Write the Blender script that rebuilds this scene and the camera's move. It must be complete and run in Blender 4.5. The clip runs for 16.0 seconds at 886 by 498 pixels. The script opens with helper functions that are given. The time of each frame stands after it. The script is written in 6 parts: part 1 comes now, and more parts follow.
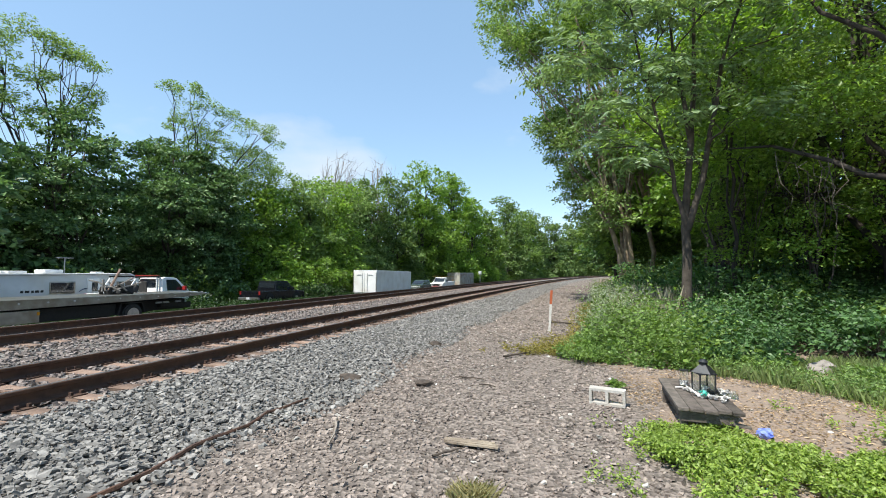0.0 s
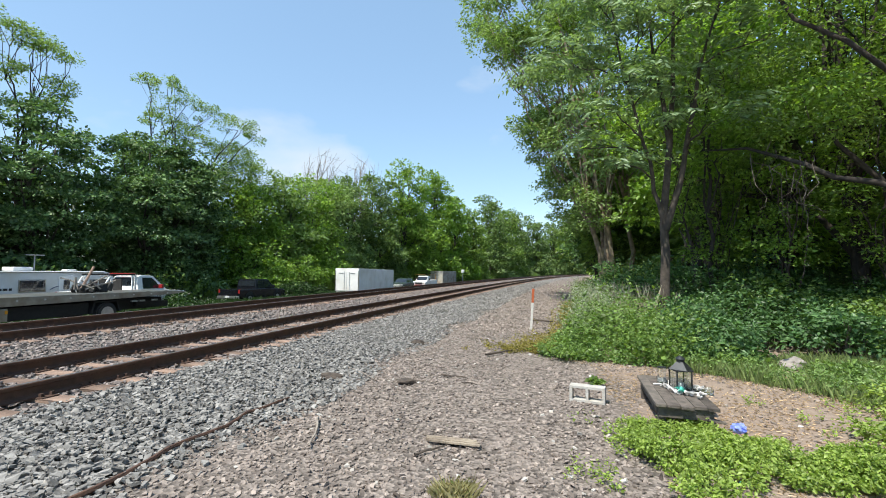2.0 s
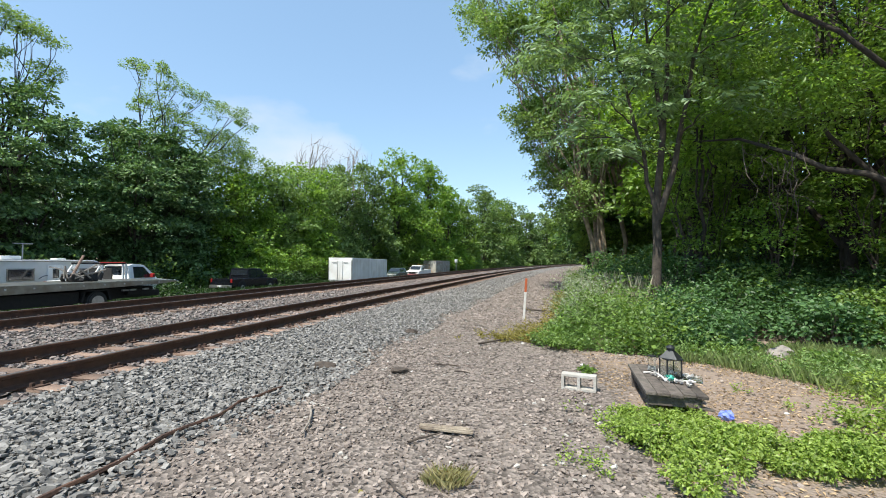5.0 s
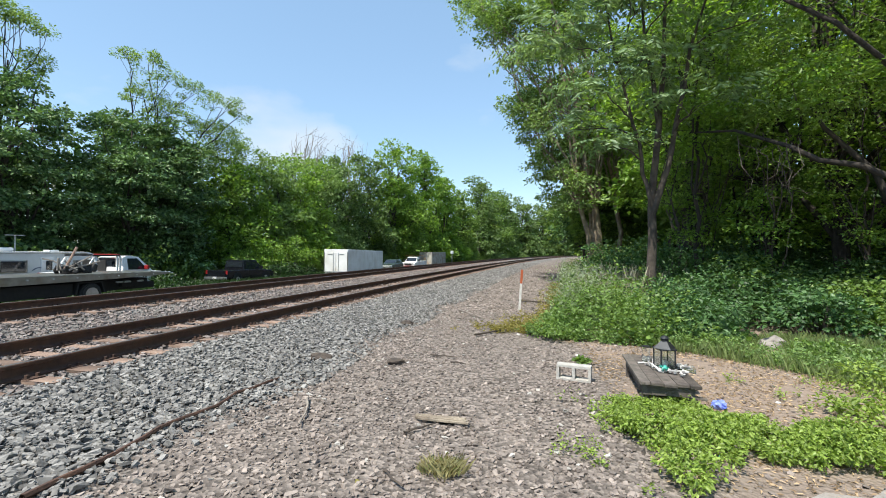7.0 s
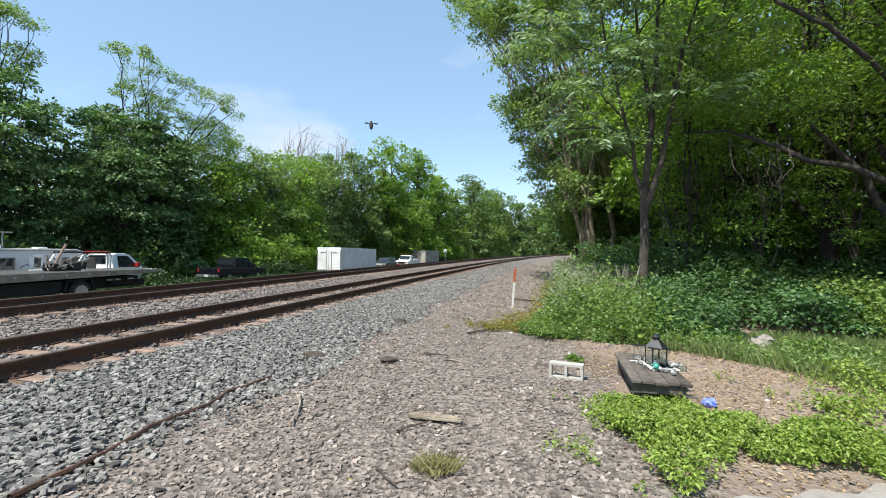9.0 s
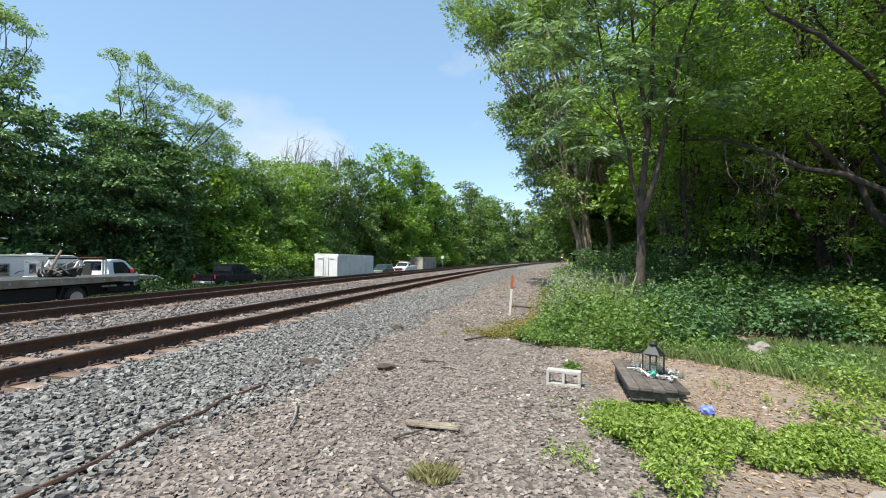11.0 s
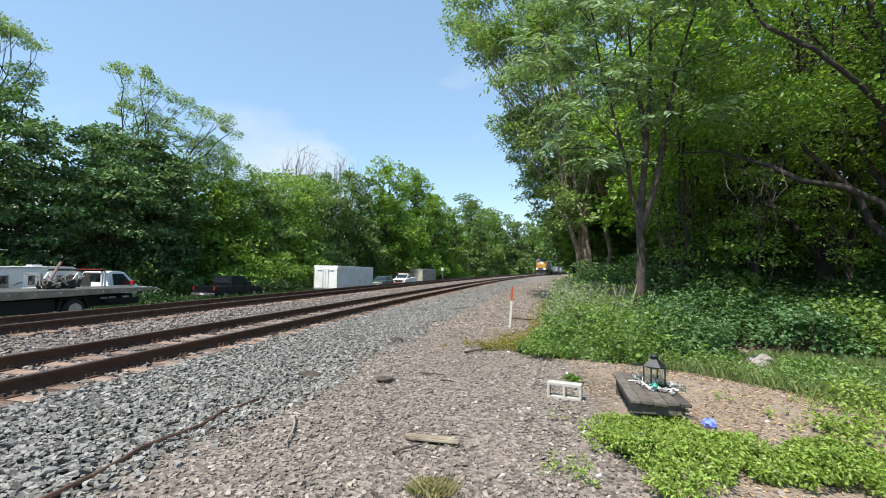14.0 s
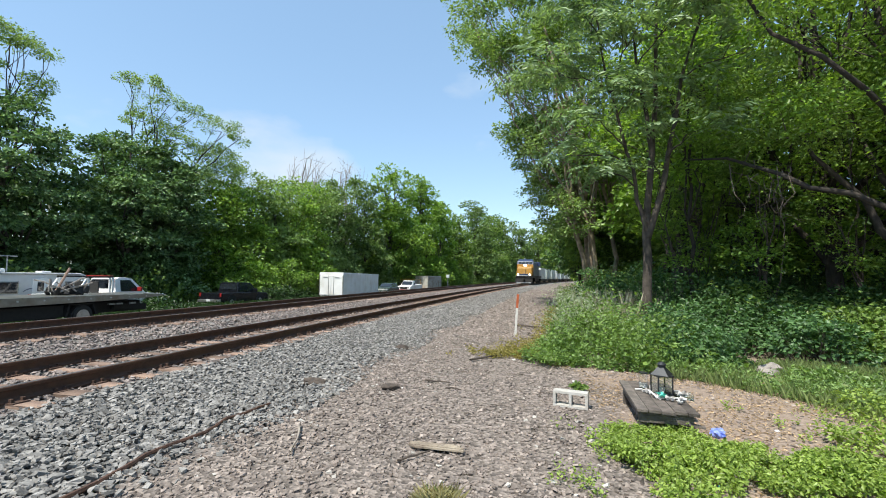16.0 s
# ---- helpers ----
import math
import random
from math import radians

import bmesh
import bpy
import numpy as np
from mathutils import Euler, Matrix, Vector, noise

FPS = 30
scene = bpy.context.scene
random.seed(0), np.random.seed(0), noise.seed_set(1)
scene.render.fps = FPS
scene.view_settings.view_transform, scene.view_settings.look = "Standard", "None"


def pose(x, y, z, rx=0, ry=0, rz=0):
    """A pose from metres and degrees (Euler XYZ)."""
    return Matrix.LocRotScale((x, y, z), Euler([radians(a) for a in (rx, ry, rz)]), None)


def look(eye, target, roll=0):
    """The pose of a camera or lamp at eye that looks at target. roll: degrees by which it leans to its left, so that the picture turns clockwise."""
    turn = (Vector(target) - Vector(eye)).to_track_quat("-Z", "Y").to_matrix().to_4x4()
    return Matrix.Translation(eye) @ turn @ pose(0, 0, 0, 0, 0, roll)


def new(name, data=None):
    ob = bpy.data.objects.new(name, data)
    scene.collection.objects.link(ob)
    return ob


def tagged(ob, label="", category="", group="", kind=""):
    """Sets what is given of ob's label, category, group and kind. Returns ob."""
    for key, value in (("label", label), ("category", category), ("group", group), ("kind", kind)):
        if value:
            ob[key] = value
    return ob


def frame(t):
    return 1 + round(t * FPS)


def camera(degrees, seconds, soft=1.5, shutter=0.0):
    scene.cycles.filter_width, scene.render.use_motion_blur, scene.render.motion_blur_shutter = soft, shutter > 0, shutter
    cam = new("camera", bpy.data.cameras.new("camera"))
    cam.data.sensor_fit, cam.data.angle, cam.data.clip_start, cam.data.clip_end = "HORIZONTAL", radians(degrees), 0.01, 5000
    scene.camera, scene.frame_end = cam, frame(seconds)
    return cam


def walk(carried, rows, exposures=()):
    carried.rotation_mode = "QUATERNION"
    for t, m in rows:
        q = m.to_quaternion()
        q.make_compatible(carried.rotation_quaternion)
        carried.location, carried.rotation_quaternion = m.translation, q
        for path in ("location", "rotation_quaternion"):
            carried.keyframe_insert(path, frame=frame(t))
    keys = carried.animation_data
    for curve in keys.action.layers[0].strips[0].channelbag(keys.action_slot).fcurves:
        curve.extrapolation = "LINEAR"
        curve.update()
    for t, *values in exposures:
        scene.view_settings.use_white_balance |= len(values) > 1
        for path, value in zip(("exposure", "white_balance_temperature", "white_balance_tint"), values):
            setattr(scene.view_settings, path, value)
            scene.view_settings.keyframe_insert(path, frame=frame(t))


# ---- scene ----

# ---------------------------------------------------------------- camera
cam = camera(88.67, 16.0, soft=1.0)
EYE = (0.0, 0.0, 1.65)


def aim(yaw, pitch, roll):
    return pose(*EYE, 90 + pitch, 0, yaw) @ pose(0, 0, 0, 0, 0, roll)


walk(cam, [
    (0, aim(12.745, 2.866, 0.480)),
    (0.5, aim(12.603, 3.031, 0.528)),
    (1, aim(12.004, 3.040, 0.589)),
    (1.5, aim(11.186, 2.901, 0.642)),
    (2, aim(10.574, 2.693, 0.610)),
    (2.5, aim(10.044, 2.564, 0.648)),
    (3, aim(9.570, 2.355, 0.727)),
    (3.5, aim(9.845, 1.962, 0.788)),
    (4, aim(9.812, 1.875, 0.787)),
    (6.5, aim(9.455, 0.449, 0.590)),
    (7, aim(9.200, 0.315, 0.679)),
    (7.5, aim(9.020, 0.001, 0.729)),
    (8, aim(8.862, -0.130, 0.740)),
    (8.5, aim(8.666, -0.036, 0.790)),
    (9, aim(8.371, 0.130, 0.873)),
    (11.5, aim(8.034, 1.125, 0.949)),
    (12, aim(8.056, 1.278, 0.899)),
    (12.5, aim(8.028, 1.575, 0.925)),
    (13, aim(7.986, 1.804, 0.947)),
    (13.5, aim(7.941, 2.079, 0.959)),
    (14, aim(8.045, 2.460, 0.977)),
    (14.5, aim(8.211, 2.810, 1.023)),
    (15, aim(8.328, 3.064, 1.068)),
    (15.5, aim(8.494, 3.202, 1.104)),
    (16, aim(8.736, 3.333, 1.077)),
], exposures=[(0, 0.76, 6600, 6), (16, 0.74, 6600, 6)])

# ---------------------------------------------------------------- daylight
SUN_EL, SUN_AZ = 60.0, 214.0      # elevation; direction the light comes from, clockwise from +y
world = bpy.data.worlds.new("sky")
scene.world = world
world.use_nodes = True
wn, wl = world.node_tree.nodes, world.node_tree.links
sky = wn.new("ShaderNodeTexSky")
sky.sky_type, sky.sun_disc = "NISHITA", False
sky.sun_elevation, sky.sun_rotation = radians(SUN_EL), radians(SUN_AZ)
sky.air_density, sky.dust_density, sky.ozone_density = 1.0, 0.3, 0.6
wn["Background"].inputs["Strength"].default_value = 0.15
# an even veil of summer haze, faint wisps, and one pale bank of cloud low over the woods
wveil = wn.new("ShaderNodeMixRGB")
wveil.inputs["Fac"].default_value, wveil.inputs["Color2"].default_value = 0.5, (1.50, 2.45, 3.75, 1)
wl.new(sky.outputs[0], wveil.inputs["Color1"])
wtc, wmap, wnoise = wn.new("ShaderNodeTexCoord"), wn.new("ShaderNodeMapping"), wn.new("ShaderNodeTexNoise")
wmap.inputs["Scale"].default_value = (2.2, 2.2, 5.0)
wnoise.inputs["Scale"].default_value, wnoise.inputs["Detail"].default_value = 2.2, 7
wl.new(wtc.outputs["Generated"], wmap.inputs["Vector"])
wl.new(wmap.outputs["Vector"], wnoise.inputs["Vector"])
wdist, wbank = wn.new("ShaderNodeVectorMath"), wn.new("ShaderNodeMapRange")
wdist.operation = "DISTANCE"
wdist.inputs[1].default_value = (-0.465, 0.865, 0.20)
wl.new(wtc.outputs["Generated"], wdist.inputs[0])
wbank.interpolation_type = "SMOOTHSTEP"
for key, val in (("From Min", 0.05), ("From Max", 0.24), ("To Min", 0.36), ("To Max", 0.0)):
    wbank.inputs[key].default_value = val
wl.new(wdist.outputs["Value"], wbank.inputs["Value"])
wsum, wramp, wmix = wn.new("ShaderNodeMath"), wn.new("ShaderNodeValToRGB"), wn.new("ShaderNodeMixRGB")
wl.new(wnoise.outputs["Fac"], wsum.inputs[0])
wl.new(wbank.outputs["Result"], wsum.inputs[1])
wramp.color_ramp.elements[0].position, wramp.color_ramp.elements[1].position = 0.66, 1.0
wramp.color_ramp.elements[1].color = (0.75, 0.75, 0.75, 1)
wmix.inputs["Color2"].default_value = (3.3, 3.6, 4.1, 1)
wl.new(wsum.outputs[0], wramp.inputs["Fac"])
wl.new(wramp.outputs["Color"], wmix.inputs["Fac"])
wl.new(wveil.outputs["Color"], wmix.inputs["Color1"])
wl.new(wmix.outputs["Color"], wn["Background"].inputs["Color"])
sun = new("sun", bpy.data.lights.new("sun", "SUN"))
sun.data.energy, sun.data.angle, sun.data.color = 4.4, radians(0.53), (1.0, 0.95, 0.87)
_e, _a = radians(SUN_EL), radians(SUN_AZ)
SUN_DIR = Vector((math.sin(_a) * math.cos(_e), math.cos(_a) * math.cos(_e), math.sin(_e)))
sun.matrix_world = look(SUN_DIR * 100, (0, 0, 0))

# ---------------------------------------------------------------- materials
MATS = {}


def mat(name, c1, c2=None, rough=0.8, metal=0.0, scale=8.0, bump=0.0, bump_scale=40.0, island=0.0, dirt=None, dirt_scale=1.5, objrand=0.0, spec=0.4):
    """Principled surface with two scales of noise between colours, optional random shift and bump."""
    m = bpy.data.materials.new(name)
    m.use_nodes = True
    n, l = m.node_tree.nodes, m.node_tree.links
    sh = n["Principled BSDF"]
    sh.inputs["Roughness"].default_value, sh.inputs["Metallic"].default_value = rough, metal
    sh.inputs["Specular IOR Level"].default_value = spec
    c2 = c2 or tuple(v * 0.75 for v in c1)
    tc = n.new("ShaderNodeTexCoord")
    nz = n.new("ShaderNodeTexNoise")
    nz.inputs["Scale"].default_value, nz.inputs["Detail"].default_value = scale, 6
    l.new(tc.outputs["Object"], nz.inputs["Vector"])
    ramp = n.new("ShaderNodeValToRGB")
    ramp.color_ramp.elements[0].position, ramp.color_ramp.elements[1].position = 0.35, 0.65
    ramp.color_ramp.elements[0].color, ramp.color_ramp.elements[1].color = (*c2, 1), (*c1, 1)
    l.new(nz.outputs["Fac"], ramp.inputs["Fac"])
    out = ramp.outputs["Color"]
    if dirt:
        nd = n.new("ShaderNodeTexNoise")
        nd.inputs["Scale"].default_value, nd.inputs["Detail"].default_value = dirt_scale, 8
        l.new(tc.outputs["Object"], nd.inputs["Vector"])
        rd = n.new("ShaderNodeValToRGB")
        rd.color_ramp.elements[0].position, rd.color_ramp.elements[1].position = 0.45, 0.7
        l.new(nd.outputs["Fac"], rd.inputs["Fac"])
        mx = n.new("ShaderNodeMixRGB")
        mx.inputs["Color2"].default_value = (*dirt, 1)
        l.new(rd.outputs["Color"], mx.inputs["Fac"])
        l.new(out, mx.inputs["Color1"])
        out = mx.outputs["Color"]
    if island or objrand:
        src = n.new("ShaderNodeNewGeometry").outputs["Random Per Island"] if island else n.new("ShaderNodeObjectInfo").outputs["Random"]
        k = island or objrand
        mr = n.new("ShaderNodeMapRange")
        mr.inputs["To Min"].default_value, mr.inputs["To Max"].default_value = 1 - k, 1 + k
        l.new(src, mr.inputs["Value"])
        hv = n.new("ShaderNodeHueSaturation")
        l.new(mr.outputs["Result"], hv.inputs["Value"])
        l.new(out, hv.inputs["Color"])
        out = hv.outputs["Color"]
    l.new(out, sh.inputs["Base Color"])
    if bump:
        nb = n.new("ShaderNodeTexNoise")
        nb.inputs["Scale"].default_value, nb.inputs["Detail"].default_value = bump_scale, 5
        l.new(tc.outputs["Object"], nb.inputs["Vector"])
        bp = n.new("ShaderNodeBump")
        bp.inputs["Strength"].default_value, bp.inputs["Distance"].default_value = bump, 0.02
        l.new(nb.outputs["Fac"], bp.inputs["Height"])
        l.new(bp.outputs["Normal"], sh.inputs["Normal"])
    MATS[name] = m
    return m


def leaf_mat(name, c, c2, trans=0.38, spread=0.35, gloss=0.03):
    """Leaves: diffuse and translucent, each leaf a little different, a thin gloss."""
    m = bpy.data.materials.new(name)
    m.use_nodes = True
    n, l = m.node_tree.nodes, m.node_tree.links
    n.remove(n["Principled BSDF"])
    geo = n.new("ShaderNodeNewGeometry")
    tc = n.new("ShaderNodeTexCoord")
    nz = n.new("ShaderNodeTexNoise")
    nz.inputs["Scale"].default_value, nz.inputs["Detail"].default_value = 0.45, 3
    l.new(tc.outputs["Object"], nz.inputs["Vector"])
    mix = n.new("ShaderNodeMixRGB")
    mix.inputs["Color1"].default_value, mix.inputs["Color2"].default_value = (*c, 1), (*c2, 1)
    add = n.new("ShaderNodeMath")
    add.operation = "MULTIPLY_ADD"
    add.inputs[1].default_value, add.inputs[2].default_value = 0.7, -0.25
    l.new(geo.outputs["Random Per Island"], add.inputs[0])
    ad2 = n.new("ShaderNodeMath")
    ad2.use_clamp = True
    l.new(add.outputs[0], ad2.inputs[0])
    l.new(nz.outputs["Fac"], ad2.inputs[1])
    l.new(ad2.outputs[0], mix.inputs["Fac"])
    mr = n.new("ShaderNodeMapRange")
    mr.inputs["To Min"].default_value, mr.inputs["To Max"].default_value = 1 - spread, 1 + spread
    l.new(geo.outputs["Random Per Island"], mr.inputs["Value"])
    hv = n.new("ShaderNodeHueSaturation")
    l.new(mr.outputs["Result"], hv.inputs["Value"])
    l.new(mix.outputs["Color"], hv.inputs["Color"])
    df, tr, gl = n.new("ShaderNodeBsdfDiffuse"), n.new("ShaderNodeBsdfTranslucent"), n.new("ShaderNodeBsdfGlossy")
    gl.inputs["Roughness"].default_value = 0.48
    yel = n.new("ShaderNodeMixRGB")
    yel.blend_type = "MULTIPLY"
    yel.inputs["Fac"].default_value, yel.inputs["Color2"].default_value = 1, (1.15, 1.18, 0.5, 1)
    l.new(hv.outputs["Color"], df.inputs["Color"])
    l.new(hv.outputs["Color"], yel.inputs["Color1"])
    l.new(yel.outputs["Color"], tr.inputs["Color"])
    m1, m2 = n.new("ShaderNodeMixShader"), n.new("ShaderNodeMixShader")
    m1.inputs["Fac"].default_value, m2.inputs["Fac"].default_value = trans, gloss
    l.new(df.outputs[0], m1.inputs[1])
    l.new(tr.outputs[0], m1.inputs[2])
    l.new(m1.outputs[0], m2.inputs[1])
    l.new(gl.outputs[0], m2.inputs[2])
    l.new(m2.outputs[0], n["Material Output"].inputs["Surface"])
    MATS[name] = m
    return m


def glow(name, c, strength):
    m = bpy.data.materials.new(name)
    m.use_nodes = True
    sh = m.node_tree.nodes["Principled BSDF"]
    sh.inputs["Base Color"].default_value = (*c, 1)
    sh.inputs["Emission Color"].default_value, sh.inputs["Emission Strength"].default_value = (*c, 1), strength
    return m


def glassy(name, tint=(0.9, 0.95, 0.95)):
    m = bpy.data.materials.new(name)
    m.use_nodes = True
    sh = m.node_tree.nodes["Principled BSDF"]
    sh.inputs["Base Color"].default_value = (*tint, 1)
    sh.inputs["Roughness"].default_value, sh.inputs["Transmission Weight"].default_value = 0.05, 1.0
    return m


# greens
L_MAPLE = leaf_mat("maple_leaf", (0.046, 0.110, 0.036), (0.150, 0.250, 0.088), trans=0.24, gloss=0.05)
L_LOCUST = leaf_mat("locust_leaf", (0.165, 0.262, 0.085), (0.235, 0.335, 0.118), trans=0.45)
L_BRIGHT = leaf_mat("bright_leaf", (0.138, 0.255, 0.040), (0.232, 0.360, 0.066), trans=0.5)
L_MID = leaf_mat("mid_leaf", (0.122, 0.212, 0.050), (0.200, 0.300, 0.076), trans=0.48)
# Shrub and under-tree weed leaves: the trees' shade is put into their green.
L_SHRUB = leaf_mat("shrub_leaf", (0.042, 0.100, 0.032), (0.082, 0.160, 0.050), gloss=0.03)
L_SHADE = leaf_mat("tree_shade_leaf", (0.050, 0.120, 0.042), (0.100, 0.190, 0.068), gloss=0.03)
L_FAR = leaf_mat("far_leaf", (0.105, 0.180, 0.054), (0.160, 0.240, 0.080), trans=0.45)
# Leaf colour darkened to hold the shade inside the woods; reused on the verge.
L_DEEP = leaf_mat("wood_shade_leaf", (0.016, 0.044, 0.011), (0.036, 0.078, 0.017))
L_FROND = leaf_mat("frond_leaflet", (0.132, 0.234, 0.091), (0.252, 0.351, 0.182), gloss=0.05)
L_WEED = leaf_mat("weed_leaf", (0.140, 0.245, 0.066), (0.230, 0.335, 0.115), trans=0.45)
L_PALE = leaf_mat("pale_weed_leaf", (0.215, 0.265, 0.160), (0.320, 0.365, 0.260))
L_CLOVER = leaf_mat("clover_leaf", (0.185, 0.285, 0.046), (0.310, 0.405, 0.095), trans=0.45)
L_YELLOW = leaf_mat("yellow_weed_leaf", (0.200, 0.190, 0.045), (0.280, 0.230, 0.070))
L_STRAW = leaf_mat("straw_blade", (0.300, 0.285, 0.200), (0.420, 0.390, 0.290), trans=0.3)
L_LITTER = leaf_mat("leaf_litter", (0.230, 0.150, 0.085), (0.420, 0.310, 0.200), trans=0.1, spread=0.5)
L_TUFT = leaf_mat("dry_tuft_blade", (0.330, 0.290, 0.130), (0.460, 0.420, 0.230), trans=0.3)
L_GRASS = leaf_mat("grass_blade", (0.170, 0.245, 0.080), (0.280, 0.340, 0.140), trans=0.45)
BARK = mat("bark", (0.092, 0.075, 0.061), (0.044, 0.036, 0.030), 0.95, scale=5, bump=0.9, bump_scale=22)
BARK_TAN = mat("tan_bark", (0.32, 0.255, 0.185), (0.17, 0.13, 0.095), 0.95, scale=4, bump=0.9, bump_scale=18)
BARK_GREY = mat("grey_dead_bark", (0.30, 0.27, 0.24), (0.18, 0.16, 0.14), 0.95, scale=6, bump=0.5)
STONE_BLUE = mat("ballast_stone", (0.262, 0.248, 0.232), (0.140, 0.134, 0.128), 0.9, scale=14, bump=0.3, bump_scale=60, island=0.45)
STONE_BROWN = mat("path_stone", (0.285, 0.238, 0.208), (0.165, 0.134, 0.117), 0.9, scale=14, bump=0.3, bump_scale=60, island=0.45)
STONE_PINK = mat("pinkish_stone", (0.255, 0.215, 0.198), (0.155, 0.127, 0.116), 0.9, scale=14, bump=0.3, bump_scale=60, island=0.4)
STONE_PALE = mat("pale_stone", (0.46, 0.43, 0.39), (0.34, 0.31, 0.28), 0.9, scale=14, bump=0.3, island=0.25)
RAIL_RUST = mat("rusty_rail", (0.095, 0.049, 0.033), (0.058, 0.032, 0.023), 0.75, scale=9, bump=0.3, bump_scale=60, dirt=(0.10, 0.05, 0.03), dirt_scale=3)
RAIL_HEAD = mat("worn_rail_head", (0.30, 0.27, 0.25), (0.20, 0.17, 0.15), 0.38, 0.85, scale=12)
TIE_WOOD = mat("weathered_tie_wood", (0.270, 0.185, 0.140), (0.150, 0.102, 0.080), 0.92, scale=5, bump=0.7, bump_scale=30, objrand=0.35)
PLATE_RUST = mat("rusty_tie_plate", (0.075, 0.042, 0.030), (0.05, 0.029, 0.022), 0.85, scale=20, bump=0.3)
# Bark with woodland shade put into its colour; also used on open locusts.
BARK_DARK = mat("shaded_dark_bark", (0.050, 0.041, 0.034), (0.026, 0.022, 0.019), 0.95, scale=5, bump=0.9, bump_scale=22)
VINE = mat("dead_vine", (0.16, 0.13, 0.11), (0.08, 0.065, 0.055), 0.95, scale=9)

# ---------------------------------------------------------------- building helpers


def thing(name, label, category, m=None, group="", kind=""):
    ob = new(name)
    ob.empty_display_size = 0.1
    if m is not None:
        ob.matrix_world = m
    return tagged(ob, label, category, group, kind)


def part(name, bm, material, parent=None, label="", smooth=False):
    me = bm
    if isinstance(bm, bmesh.types.BMesh):
        me = bpy.data.meshes.new(name)
        bm.to_mesh(me)
        bm.free()
    if smooth:
        me.polygons.foreach_set("use_smooth", [True] * len(me.polygons))
    if material and not me.materials:
        me.materials.append(material)
    ob = new(name, me)
    ob.parent = parent
    if label:
        tagged(ob, label)
    return ob


def add_box(bm, c, s, rz=0.0, bevel=0.0, taper=1.0, rx=0.0, ry=0.0):
    r = bmesh.ops.create_cube(bm, size=1.0)["verts"]
    for v in r:
        k = taper if v.co.z > 0 else 1.0
        v.co = Vector((v.co.x * s[0] * k, v.co.y * s[1] * k, v.co.z * s[2]))
    if bevel:
        ed = list({e for v in r for e in v.link_edges})
        out = bmesh.ops.bevel(bm, geom=ed, offset=bevel, segments=2, affect="EDGES", profile=0.6)
        r = list({v for f in out["faces"] for v in f.verts} | {v for v in r if v.is_valid})
    bmesh.ops.transform(bm, matrix=pose(*c, rx, ry, rz), verts=[v for v in r if v.is_valid])
    return bm


def box(c, s, rz=0.0, bevel=0.0, taper=1.0, rx=0.0, ry=0.0):
    return add_box(bmesh.new(), c, s, rz, bevel, taper, rx, ry)


def add_cyl(bm, c, r, h, axis="z", seg=16, r2=None):
    m = {"z": Matrix(), "x": pose(0, 0, 0, 0, 90, 0), "y": pose(0, 0, 0, 90, 0, 0)}[axis]
    bmesh.ops.create_cone(bm, cap_ends=True, segments=seg, radius1=r, radius2=r if r2 is None else r2, depth=h, matrix=Matrix.Translation(c) @ m)
    return bm


def cyl(c, r, h, axis="z", seg=16, r2=None):
    return add_cyl(bmesh.new(), c, r, h, axis, seg, r2)


def prism(profile, y0, y1, bevel=0.0, inset_top=0.0, z_split=None):
    """A side outline (x, z) pulled from y0 to y1; what lies above z_split is drawn in by inset_top."""
    bm = bmesh.new()

    def yy(y, z):
        if z_split is not None and z > z_split:
            return y + (inset_top if y == min(y0, y1) else -inset_top)
        return y
    a = [bm.verts.new((x, yy(y0, z), z)) for x, z in profile]
    b = [bm.verts.new((x, yy(y1, z), z)) for x, z in profile]
    bm.faces.new(a)
    bm.faces.new(b[::-1])
    for i in range(len(a)):
        j = (i + 1) % len(a)
        bm.faces.new((a[j], a[i], b[i], b[j]))
    bmesh.ops.recalc_face_normals(bm, faces=bm.faces)
    if bevel:
        bmesh.ops.bevel(bm, geom=list(bm.edges), offset=bevel, segments=2, affect="EDGES", profile=0.6)
    return bm


def array_mesh(name, verts, faces, material, smooth=False, mat_index=None):
    """A mesh from numpy arrays: verts (n, 3), faces (m, k) with k corners each."""
    me = bpy.data.meshes.new(name)
    verts, faces = np.ascontiguousarray(verts, dtype=np.float32), np.ascontiguousarray(faces, dtype=np.int32)
    m, k = faces.shape
    me.vertices.add(len(verts))
    me.vertices.foreach_set("co", verts.ravel())
    me.loops.add(m * k)
    me.loops.foreach_set("vertex_index", faces.ravel())
    me.polygons.add(m)
    me.polygons.foreach_set("loop_start", np.arange(0, m * k, k, dtype=np.int32))
    me.polygons.foreach_set("use_smooth", np.full(m, bool(smooth)))
    me.update(calc_edges=True)
    if material:
        me.materials.append(material)
    return me


def unit(v):
    return v / (np.linalg.norm(v, axis=-1, keepdims=True) + 1e-9)


